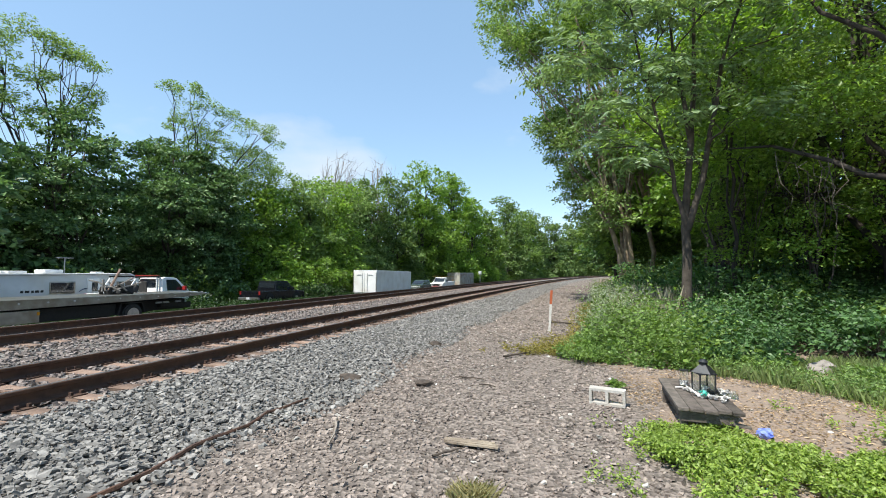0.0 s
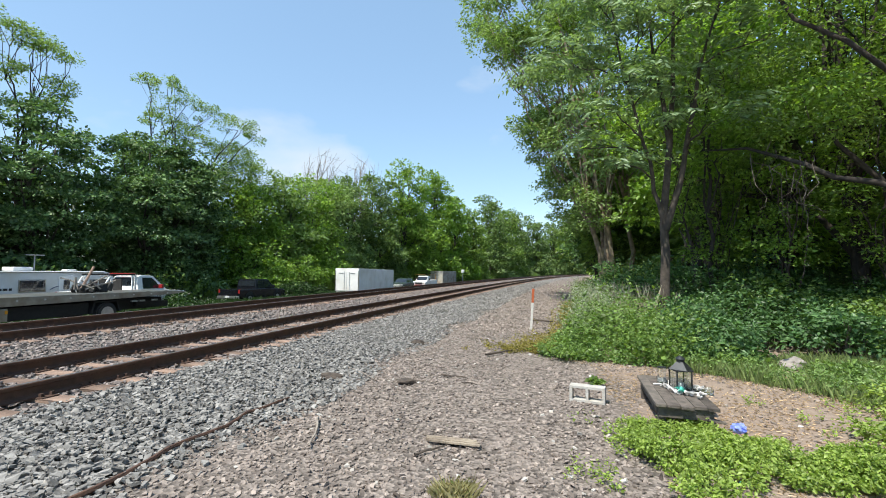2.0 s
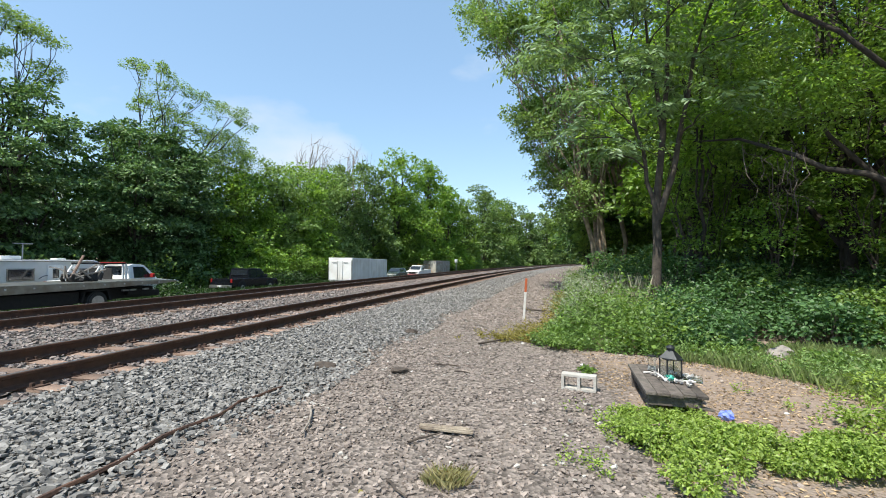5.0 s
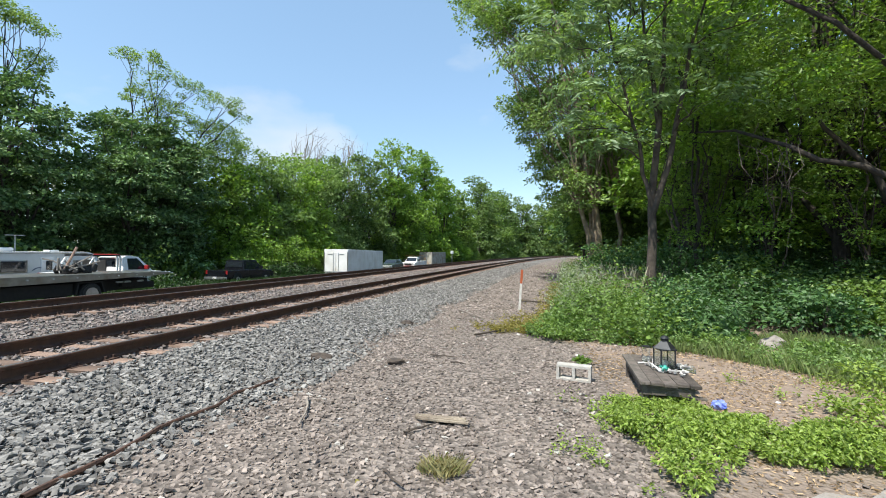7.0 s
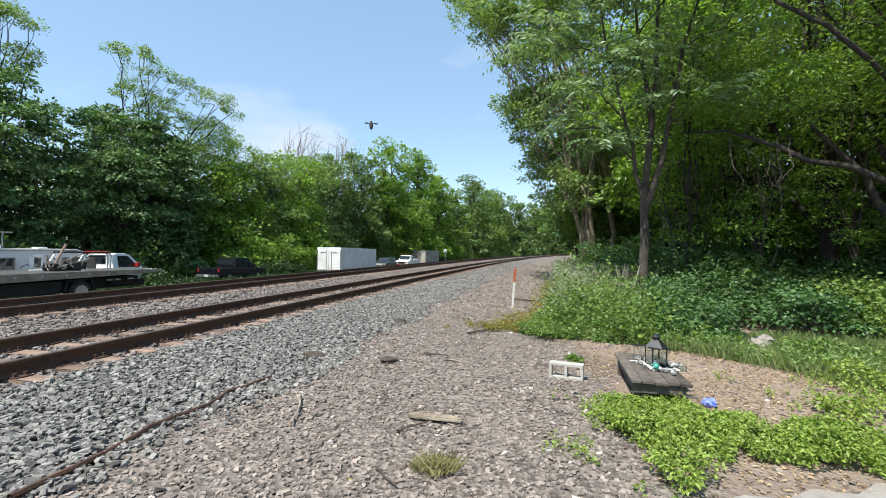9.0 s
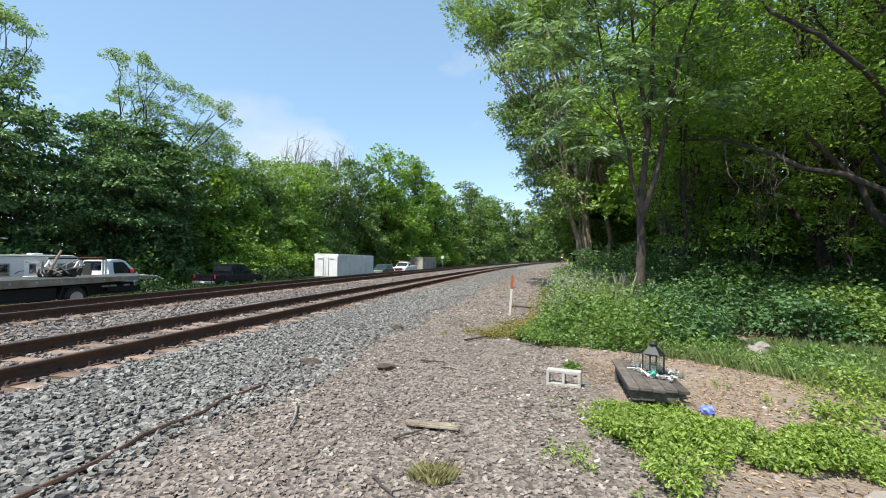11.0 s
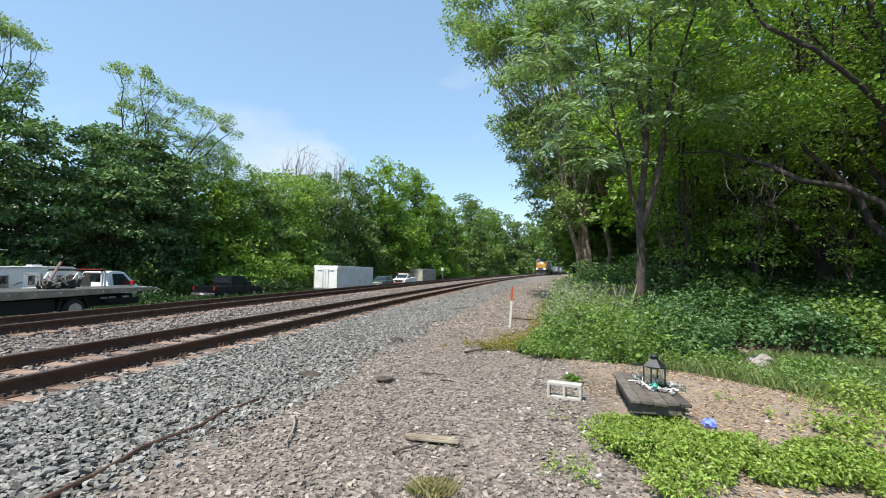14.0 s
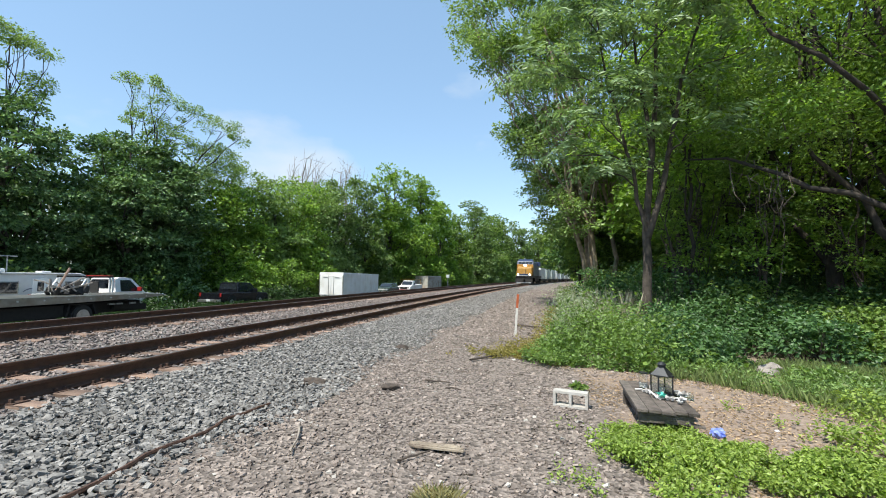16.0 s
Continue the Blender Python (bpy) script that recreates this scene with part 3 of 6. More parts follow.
# ---------------------------------------------------------------- tracks
RAIL_SEC = [(-0.075, 0.0), (0.075, 0.0), (0.075, 0.012), (0.022, 0.030), (0.010, 0.050), (0.010, 0.125), (0.034, 0.140), (0.037, 0.175), (0.028, 0.185),
            (-0.028, 0.185), (-0.037, 0.175), (-0.034, 0.140), (-0.010, 0.125), (-0.010, 0.050), (-0.022, 0.030), (-0.075, 0.012)]


def rail_mesh(off, z, s0=-12.0, s1=640.0):
    S = np.concatenate([np.arange(s0, 60, 1.5), np.arange(60, s1, 6.0)])
    sec = np.array(RAIL_SEC)
    k = len(sec)
    V = np.stack([on_track(S, off - w, z + h) for w, h in sec], 1).reshape(-1, 3)
    i = np.arange(len(S) - 1)[:, None] * k + np.arange(k)[None]
    j = np.arange(len(S) - 1)[:, None] * k + (np.arange(k)[None] + 1) % k
    F = np.stack([i, i + k, j + k, j], -1).reshape(-1, 4)
    me = array_mesh("rail", V, F, RAIL_RUST)
    me.materials.append(RAIL_HEAD)
    idx = np.tile(np.array([1 if q == 8 else 0 for q in range(k)]), len(S) - 1)
    me.polygons.foreach_set("material_index", idx.astype(np.int32))
    me.update()
    return me


def tie_mesh(rng):
    bm = box((0, 0, -0.08), (0.225, 2.6, 0.16), bevel=0.012)
    for v in bm.verts:
        v.co += Vector(rng.normal(0, 0.006, 3))
        if v.co.z > -0.05:
            v.co.z += 0.008 * math.sin(v.co.y * 3.1 + rng.uniform(-0.5, 0.5))
    me = bpy.data.meshes.new("tie")
    bm.to_mesh(me)
    bm.free()
    me.materials.append(TIE_WOOD)
    return me


def plate_mesh():
    bm = box((0, 0, 0.008), (0.19, 0.34, 0.016))
    for x, y in ((-0.06, 0.10), (0.06, 0.10), (-0.06, -0.10), (0.06, -0.10)):
        add_box(bm, (x, y, 0.035), (0.032, 0.042, 0.04))
    me = bpy.data.meshes.new("tie_plate")
    bm.to_mesh(me)
    bm.free()
    me.materials.append(PLATE_RUST)
    return me


def build_track(off, top, label, near_ties, seed):
    rng = np.random.default_rng(seed)
    ob = thing("railway_track", label, "railway track", kind="structure")
    z = top - 0.185
    for o in (off, off + 1.51):
        part("rail", rail_mesh(o, z), None, ob, "rusty steel rail with a worn head")
    kinds = [tie_mesh(rng) for _ in range(5)]
    plate = plate_mesh()
    S = np.arange(0.4, 330, 0.52)
    far_v, far_f = [], []
    for n, s in enumerate(S):
        m = track_pose(s + rng.normal(0, 0.03), off + 0.755 + rng.normal(0, 0.04), z - 0.012 + rng.normal(0, 0.004), rng.normal(0, 0.8))
        if n < near_ties:
            t = part("tie", kinds[n % 5], None, ob)
            t.matrix_world = m
            if n < 64:
                for d in (-0.755, 0.755):
                    q = part("tie_plate", plate, None, t)
                    q.matrix_world = m @ pose(0, d, 0.0)
        else:
            c = np.array([m @ Vector(v * np.array([0.225, 2.6, 0.16]) + np.array([0, 0, -0.08])) for v in CUBE])
            far_f.append(CUBE_F + 8 * len(far_v))
            far_v.append(c)
    tagged(part("far_ties", array_mesh("far_ties", np.concatenate(far_v), np.concatenate(far_f), TIE_WOOD), None, ob), "weathered wooden ties further along", kind="stuff")
    return ob


build_track(0.0, 0.275, "rusty railway track on weathered wooden ties", 130, 5)
build_track(4.40, 0.37, "second rusty railway track in pinkish ballast", 120, 6)

# ---------------------------------------------------------------- woods beyond the road


def left_tree(label, s, off, h, r, lmat, seed, n=10, clumps=110, per=62, leaf=0.40, low=0.2, bark=None, spread=0.62, group="trees beyond the road", width=0.66, dome=0.12, under=1.0, **kw):
    rng = np.random.default_rng(seed)
    p = on_track(np.float64(s), np.float64(off))
    z = float(ground_z(p[0], p[1]))
    return tree("tree", label, (p[0], p[1], z), h, 0.05 + 0.012 * h, crown_lobes(rng, n, h, r, low, 0.75, under), clumps, per, leaf, lmat, bark or BARK, seed, spread=spread, group=group, width=width, dome=dome, **kw)


def build_left_woods():
    dark = "broad dark green maple with dense foliage to the ground"
    airy = "tall airy locust with open feathery crown"
    mid = "green deciduous tree at the edge of the wood"
    tall = "tall slender light green tree above the hedge"
    # The first maple, out of view, is added to shade the wood behind the caravan.
    for k, (kind, s, off, h, r, lm, low) in enumerate((
            (dark, 9, 28.5, 14.5, 5.5, L_MAPLE, 0.06), (dark, 16, 28.5, 14.5, 5.5, L_MAPLE, 0.06), (dark, 23, 28.5, 14.5, 5.6, L_MAPLE, 0.05), (dark, 30, 27.2, 14.3, 5.6, L_MAPLE, 0.05), (dark, 32.6, 25.6, 13.4, 4.4, L_MAPLE, 0.05), (dark, 33.5, 32.5, 14.6, 5.0, L_MAPLE, 0.05),
            (airy, 39, 32, 14.5, 4.6, L_LOCUST, 0.15), (airy, 41.5, 27, 15.5, 4.6, L_LOCUST, 0.25),
            (mid, 39.5, 25, 11.8, 4.4, L_BRIGHT, 0.03), (mid, 45, 25, 13.2, 4.6, L_LOCUST, 0.03), (mid, 50, 24.5, 14.2, 4.8, L_BRIGHT, 0.03), (mid, 55, 25, 15.0, 4.8, L_LOCUST, 0.03),
            (mid, 60.5, 25.5, 16.8, 5.0, L_FAR, 0.03), (mid, 68, 25, 18.8, 5.2, L_FAR, 0.03), (tall, 74.5, 22, 22.0, 5.2, L_BRIGHT, 0.1), (mid, 80, 24, 17.0, 5.0, L_MID, 0.03), (tall, 87, 21.2, 23.0, 5.2, L_BRIGHT, 0.06),
            (mid, 97, 20.5, 20.0, 5.5, L_BRIGHT, 0.03), (mid, 108, 20, 18.5, 6.0, L_MID, 0.03), (mid, 126, 19, 24.5, 7.0, L_FAR, 0.03), (mid, 140, 18.5, 22.5, 6.5, L_MID, 0.03), (mid, 154, 18, 24.0, 7.0, L_FAR, 0.03),
            (mid, 182, 16.5, 24.5, 8.0, L_FAR, 0.03), (mid, 209, 14.5, 25, 8.0, L_FAR, 0.03), (mid, 236, 13, 25, 8.5, L_FAR, 0.03), (mid, 266, 11, 25.5, 9.0, L_FAR, 0.03), (mid, 300, 10, 25.5, 10.0, L_FAR, 0.03), (mid, 340, 9, 25.5, 11.0, L_FAR, 0.03))):
        grow = float(np.clip((s - 40) / 220, 0, 1))
        if kind == dark:
            left_tree(kind, s, off, h, r, lm, 301 + k, 18, 230 if s > 20 else 110, 105 if s > 20 else 50, 0.27 if s > 20 else 0.5, 0.05, spread=0.74, flat=0.55, dome=0.34, under=0.3)
        elif kind == airy:
            left_tree(kind, s, off, h, r, lm, 301 + k, 13, 170, 80, 0.23, low, spread=0.6, width=0.5, flat=0.7)
        else:
            left_tree(kind, s, off, h, r, lm, 301 + k, 18, 165, 76 if s < 100 else 56, 0.33 + 0.7 * grow, low, spread=0.80 + 0.6 * grow, flat=0.8)
    # two tall open locusts with layered sprays
    for s, off, h, seed, lobes in (
            (33, 31, 20.5, 361, ((-0.2, -0.2, 20.1, 1.3), (1.0, 0.9, 19.8, 1.6), (2.2, 2.0, 18.5, 1.6), (3.9, 3.4, 17.8, 1.5), (5.8, 4.8, 16.7, 1.8), (7.1, 5.7, 16.2, 1.2), (0.8, 0.7, 16.5, 2.0),
                                 (2.8, 2.5, 15.4, 2.1), (5.1, 4.3, 14.2, 2.1), (2.3, 2.1, 12.1, 2.4), (0.3, 0.3, 13.3, 2.0), (4.1, 3.6, 11.1, 2.4), (6.5, 5.3, 12.5, 2.0))),
            (23.5, 31, 20.5, 362, ((0.1, 0.2, 19.2, 1.5), (0.7, 0.9, 18.5, 1.4), (1.2, 1.6, 18.2, 1.0), (0.9, 1.2, 16.1, 1.4), (0.3, 0.4, 14.2, 1.5), (1.4, 1.8, 15.6, 1.0), (-0.6, -1.0, 16.6, 1.6),
                                   (-0.8, -1.4, 19.6, 1.6), (-1.4, -2.0, 14.4, 1.6), (-2.2, -3.2, 18.0, 1.8), (-2.6, -3.6, 15.0, 1.8)))):
        p = on_track(np.float64(s), np.float64(off))
        tree("tree", airy, (p[0], p[1], -1.25), h * 0.9, 0.24, [(x, y, z, r, r, r * 0.6) for x, y, z, r in lobes], 230 if s > 30 else 130, 84, 0.19, L_LOCUST, BARK_DARK, seed,
             lean=(1.6, 1.4) if s > 30 else (0.2, 0.3), spread=0.46, group="trees beyond the road", width=0.5, flat=0.7, twig=0.03, dome=0.15)
    # bare trees above the hedge
    for s, off, h, seed in ((60, 30, 22.0, 431), (74, 31, 25.0, 432), (67, 33, 21.0, 433)):
        left_tree("bare grey dead tree with thin upright twigs", s, off, h, 6.5, None, seed, 12, 150, 0, bark=BARK_GREY, low=0.55, twig=0.032)
    # far woods: one mass behind the single trees, shade put into its leaf colour
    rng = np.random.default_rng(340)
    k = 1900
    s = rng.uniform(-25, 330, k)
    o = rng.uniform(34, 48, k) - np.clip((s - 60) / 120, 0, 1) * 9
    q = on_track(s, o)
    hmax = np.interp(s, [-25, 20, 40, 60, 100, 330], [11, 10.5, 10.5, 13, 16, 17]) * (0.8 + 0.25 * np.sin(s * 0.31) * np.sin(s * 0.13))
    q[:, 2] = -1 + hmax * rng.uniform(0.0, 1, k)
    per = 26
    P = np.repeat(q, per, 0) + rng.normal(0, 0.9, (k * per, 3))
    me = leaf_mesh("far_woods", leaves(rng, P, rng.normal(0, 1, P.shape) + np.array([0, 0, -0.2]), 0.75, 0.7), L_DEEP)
    tagged(new("far_woods", me), "dense wood of shade-dark leaves behind the edge trees", "woods", kind="stuff")
    # Added mass of shade-dark leaves that closes lit gaps under the maples.
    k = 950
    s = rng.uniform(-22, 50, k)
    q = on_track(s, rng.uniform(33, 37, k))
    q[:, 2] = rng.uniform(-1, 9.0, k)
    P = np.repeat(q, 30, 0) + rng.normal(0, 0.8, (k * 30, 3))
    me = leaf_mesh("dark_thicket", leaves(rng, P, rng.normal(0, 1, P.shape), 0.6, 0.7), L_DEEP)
    tagged(new("dark_thicket", me), "thicket of shade-dark leaves behind the parked vehicles", "bushes", kind="stuff")
    # undergrowth at its foot
    k = 900
    s = rng.uniform(20, 200, k)
    o = rng.uniform(22.5, 26, k) - np.clip((s - 40) / 120, 0, 1) * 8
    q = on_track(s, o)
    q[:, 2] = -1 + rng.uniform(0.1, 2.4, k) * (0.6 + 0.4 * np.sin(s * 0.7))
    per = 34
    P = np.repeat(q, per, 0) + rng.normal(0, 0.42, (k * per, 3))
    me = leaf_mesh("hedge", leaves(rng, P, rng.normal(0, 1, P.shape) + np.array([0, 0, -0.2]), 0.30, 0.65), L_MID)
    tagged(new("hedge", me), "bushy green undergrowth along the road", "bushes", kind="stuff")
    # sunlit bushes before the wood
    for k, (s, off, h) in enumerate(((36.6, 21.4, 2.6), (38.6, 21.0, 3.4), (40.6, 21.6, 3.0), (42.6, 20.6, 3.6), (45.0, 21.0, 3.2), (47.5, 20.6, 3.8), (50.2, 20.2, 3.0))):
        p = on_track(np.float64(s), np.float64(off))
        bush("bush", "sunlit yellow-green bush before the wood", p[0], p[1], h, 1.8, 0.24, L_BRIGHT, 385 + k, 40, 44, "bushes on the verge")
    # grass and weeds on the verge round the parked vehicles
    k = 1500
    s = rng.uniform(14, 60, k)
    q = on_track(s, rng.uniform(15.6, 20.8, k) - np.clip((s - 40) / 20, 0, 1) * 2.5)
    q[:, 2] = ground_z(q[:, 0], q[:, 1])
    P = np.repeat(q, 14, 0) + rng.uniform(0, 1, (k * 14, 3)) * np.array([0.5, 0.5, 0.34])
    # the wood's shade-dark leaf colour also stands for shadow beneath the truck
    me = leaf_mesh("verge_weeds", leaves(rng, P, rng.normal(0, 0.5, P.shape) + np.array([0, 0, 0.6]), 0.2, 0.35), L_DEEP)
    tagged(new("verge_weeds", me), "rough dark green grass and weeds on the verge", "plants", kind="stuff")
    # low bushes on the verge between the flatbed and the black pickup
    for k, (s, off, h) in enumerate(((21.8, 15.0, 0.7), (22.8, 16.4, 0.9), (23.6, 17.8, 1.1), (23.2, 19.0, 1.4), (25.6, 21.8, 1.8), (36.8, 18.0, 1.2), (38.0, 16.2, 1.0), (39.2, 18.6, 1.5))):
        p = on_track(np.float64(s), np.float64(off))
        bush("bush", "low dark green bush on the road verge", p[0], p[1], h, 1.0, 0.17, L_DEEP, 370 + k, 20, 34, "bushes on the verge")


build_left_woods()

# ---------------------------------------------------------------- woods beside the path


def right_tree(label, x, y, h, r0, lobes, clumps, per, leaf, lmat, bark, seed, **kw):
    return tree("tree", label, (x, y, 0.0), h, r0, lobes, clumps, per, leaf, lmat, bark, seed, group="trees beside the path", **kw)


def crown_edge(z):
    """x to which the locusts hang out over the path, by height."""
    return float(np.interp(z, [3.5, 5.5, 7.0, 8.4, 9.2, 10.2, 11.6, 13.0, 14.6, 18], [1.9, 1.2, 0.5, -0.8, -0.6, 0.1, -0.4, -1.9, -3.0, -4.2]))


def build_right_woods():
    # slender tree with feathery fronds, forked above head height
    right_tree("slender dark-barked tree with long feathery fronds", 3.47, 12.5, 10.5, 0.16,
               [(-1.5, -0.9, 5.7, 0.9, 0.9, 0.6), (-2.3, -0.6, 6.9, 1.0, 0.9, 0.7), (-0.5, -1.1, 6.3, 0.9, 0.8, 0.6), (0.7, -0.9, 5.2, 0.8, 0.8, 0.5), (-0.9, -0.3, 4.4, 0.7, 0.7, 0.4), (-1.6, -0.8, 8.2, 1.1, 1.0, 0.7),
                (0.3, -1.2, 7.9, 1.0, 0.9, 0.6), (1.5, -0.9, 8.3, 1.1, 1.0, 0.7), (-0.5, -0.6, 9.4, 1.2, 1.1, 0.7), (1.0, -1.4, 9.8, 1.2, 1.1, 0.7), (2.1, -0.8, 7.2, 0.8, 0.8, 0.5), (-2.2, -0.3, 9.6, 1.0, 0.9, 0.7),
                (2.2, -1.3, 9.9, 1.0, 0.9, 0.6), (0.2, -0.3, 10.8, 1.5, 1.3, 0.7), (-0.9, -1.6, 7.3, 0.8, 0.7, 0.5), (0.9, 0.6, 6.4, 0.9, 0.9, 0.6), (-1.9, 0.2, 5.0, 0.7, 0.7, 0.4)],
               105, 8, 0.205, L_FROND, BARK, 401, mode="frond", spread=0.6,
               stems=[([(0, 0, -0.3), (0.02, 0, 1.6), (0.0, 0.02, 3.0), (0.08, 0.0, 4.4), (0.22, 0.0, 6.0), (0.30, 0.1, 8.0), (0.35, 0.1, 9.8)], 0.14, 0.025),
                      ([(0.03, 0, 2.75), (0.32, -0.05, 3.7), (0.55, -0.1, 4.9), (0.72, -0.1, 6.2), (1.05, -0.2, 7.6), (1.5, -0.3, 9.2)], 0.09, 0.02),
                      ([(0.0, 0, 2.9), (-0.16, 0.0, 3.6), (-0.40, -0.1, 4.6), (-0.75, -0.2, 5.8), (-1.1, -0.2, 7.4), (-1.35, -0.2, 9.0)], 0.065, 0.018),
                      ([(0.15, 0, 5.0), (-0.05, -0.05, 6.2), (-0.3, -0.1, 7.5), (-0.35, -0.1, 9.2)], 0.07, 0.018)])
    # leaning locusts, tan trunks
    tan = "tall leaning locust with pale tan trunk"
    for i, (x, y, h, lx, ly) in enumerate(((4.0, 23.7, 17, -2.6, -1), (4.45, 24.0, 17, -2.9, -0.6), (4.85, 24.6, 18, -1.8, -0.5), (5.7, 26.4, 18, -1.2, 0), (4.7, 27.5, 17, -2.4, 0), (6.6, 34, 18, -2.5, 0))):
        rng = np.random.default_rng(410 + i)
        lobes = []
        for f in (list(np.linspace(0.24, 0.40, 4)) if i in (0, 4, 5) else []) + list(np.linspace(0.40, 1.0, 10)):
            z, r = h * f, rng.uniform(1.0, 1.5)
            px = x + lx * f + rng.uniform(-2.6, 1.6)
            px = max(px, crown_edge(z) * y / 23.0 + r * 0.9) if i not in (0, 4) else crown_edge(z) + r * rng.uniform(0.75, 1.0)
            lobes.append((px - x, ly * f + rng.uniform(-2.0, 1.8), z, r, r, r * 0.62))
        right_tree(tan, x, y, h, 0.145, lobes, 165, 80, 0.155, L_LOCUST if i in (0, 4) else L_MID, BARK_TAN, 420 + i, spread=0.42, lean=(lx, ly), flat=0.62, fork=0.34)
    # smaller trees that close the edge of the wood further along
    for i, (x, y, h, r) in enumerate(((5.5, 31.5, 10.0, 2.8), (5.9, 38.5, 12.5, 3.2), (6.4, 46, 13.5, 3.5), (8.4, 56, 13, 3.6), (10.6, 69, 14, 4.2), (14.5, 86, 14, 4.6))):
        rng = np.random.default_rng(570 + i)
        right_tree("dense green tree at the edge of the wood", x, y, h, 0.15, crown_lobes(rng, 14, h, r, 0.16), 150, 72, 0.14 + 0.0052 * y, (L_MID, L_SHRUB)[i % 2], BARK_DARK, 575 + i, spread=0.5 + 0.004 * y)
    # dense wood behind
    # The last tree, beyond view, is added to shade the right of the wood.
    spec = [(6.6, 18, 15, 4.0, 0.2), (9.0, 14.5, 15, 4.4, 0.2), (8.9, 11.2, 13.5, 4.0, 0.32), (10.5, 20, 17, 4.8, 0.12), (8.3, 23.5, 17, 4.3, 0.2), (13, 15.5, 16, 5, 0.14), (11.5, 9.5, 14, 4.6, 0.3), (14.5, 11, 15, 4.8, 0.16),
            (16, 19, 18, 5, 0.2), (12, 26, 18, 5, 0.1), (10.2, 31, 18, 4.8, 0.06), (11.2, 40, 18, 4.8, 0.05), (12.8, 50, 18, 5.5, 0.05), (13.6, 61, 17, 5.2, 0.05), (15.2, 75, 17, 6, 0.05), (18, 92, 17, 6, 0.05), (20.8, 112, 17, 7, 0.05),
            (24, 135, 17, 7, 0.05), (28, 160, 17, 8, 0.05), (31.5, 190, 17, 8, 0.05), (42, 225, 17, 8, 0.05), (17, 7, 14, 4.5, 0.3), (20, 14, 17, 5, 0.2), (11.5, 6.2, 15, 4.4, 0.5)]
    for i, (x, y, h, r, low) in enumerate(spec):
        d = math.hypot(x, y)
        rng = np.random.default_rng(450 + i)
        near = d < 19
        leaf = 0.088 if near else min(0.75, 0.0095 * d + 0.02)
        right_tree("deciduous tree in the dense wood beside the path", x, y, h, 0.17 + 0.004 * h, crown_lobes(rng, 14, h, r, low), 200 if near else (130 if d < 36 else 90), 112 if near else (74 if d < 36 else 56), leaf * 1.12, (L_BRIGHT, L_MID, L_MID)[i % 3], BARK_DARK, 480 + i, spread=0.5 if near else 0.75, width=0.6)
    # leaning trunk with an arching limb, vines and dead twigs, shade in its dark bark
    rng = np.random.default_rng(528)
    o = np.array([7.7, 10.0, 0])
    ob = thing("leaning_tree", "leaning shade-dark tree with arching limb and hanging dead vines", "tree", Matrix.Translation(o))
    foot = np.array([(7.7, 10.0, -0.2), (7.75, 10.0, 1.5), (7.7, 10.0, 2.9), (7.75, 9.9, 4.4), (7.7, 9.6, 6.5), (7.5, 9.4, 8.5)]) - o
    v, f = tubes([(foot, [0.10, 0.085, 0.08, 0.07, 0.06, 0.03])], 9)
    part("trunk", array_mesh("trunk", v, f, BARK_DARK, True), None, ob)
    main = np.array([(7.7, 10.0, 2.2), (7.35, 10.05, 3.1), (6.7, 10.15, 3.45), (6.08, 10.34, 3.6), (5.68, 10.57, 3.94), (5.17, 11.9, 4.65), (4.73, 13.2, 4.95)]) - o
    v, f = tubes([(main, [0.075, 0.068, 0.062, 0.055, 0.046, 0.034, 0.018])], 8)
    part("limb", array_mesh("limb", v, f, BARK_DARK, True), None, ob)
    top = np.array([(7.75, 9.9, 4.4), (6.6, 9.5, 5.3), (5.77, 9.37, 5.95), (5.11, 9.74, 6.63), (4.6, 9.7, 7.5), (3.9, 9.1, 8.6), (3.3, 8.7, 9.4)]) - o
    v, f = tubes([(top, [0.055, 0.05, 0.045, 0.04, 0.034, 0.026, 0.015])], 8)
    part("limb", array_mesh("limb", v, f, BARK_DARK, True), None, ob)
    # Limb tip and last clump hang above view, added to shade the bushes.
    clump = []
    for x, y, z, r, k in ((5.2, 9.3, 7.4, 1.2, 10), (6.2, 8.7, 7.9, 1.4, 12), (7.3, 8.6, 7.4, 1.4, 14), (4.5, 9.7, 8.3, 1.2, 9), (8.3, 8.2, 8.4, 1.6, 16), (6.6, 9.4, 9.6, 1.5, 12), (7.6, 9.4, 5.2, 0.9, 10), (5.9, 10.4, 5.2, 0.8, 9), (5.1, 12.2, 5.3, 0.9, 10), (3.6, 8.8, 9.4, 1.0, 7)):
        u = unit(rng.normal(0, 1, (k, 3))) * rng.uniform(0.4, 1, (k, 1)) * r * np.array([1, 1, 0.7])
        clump.append(np.array([x, y, z]) + u - o)
    clump = np.concatenate(clump)
    part("crown", leaf_mesh("crown", tuft_leaves(rng, clump, unit(rng.normal(0, 1, clump.shape)), 80, 0.36, 0.6, 0.105, 0.62), L_BRIGHT), None, ob)
    vines = []
    for k in range(12):
        a = main[4] * (1 - k % 5 / 5) + main[5] * (k % 5 / 5) + rng.normal(0, 0.15, 3)
        vines.append((bend(rng, a, a + np.array([rng.normal(0, 0.5), rng.normal(0, 0.4), -rng.uniform(0.6, 1.7)]), 8, 0.22), np.linspace(0.011, 0.003, 8)))
    v, f = tubes(vines, 5)
    part("vines", array_mesh("vines", v, f, VINE, True), None, ob, "dead hanging vines")
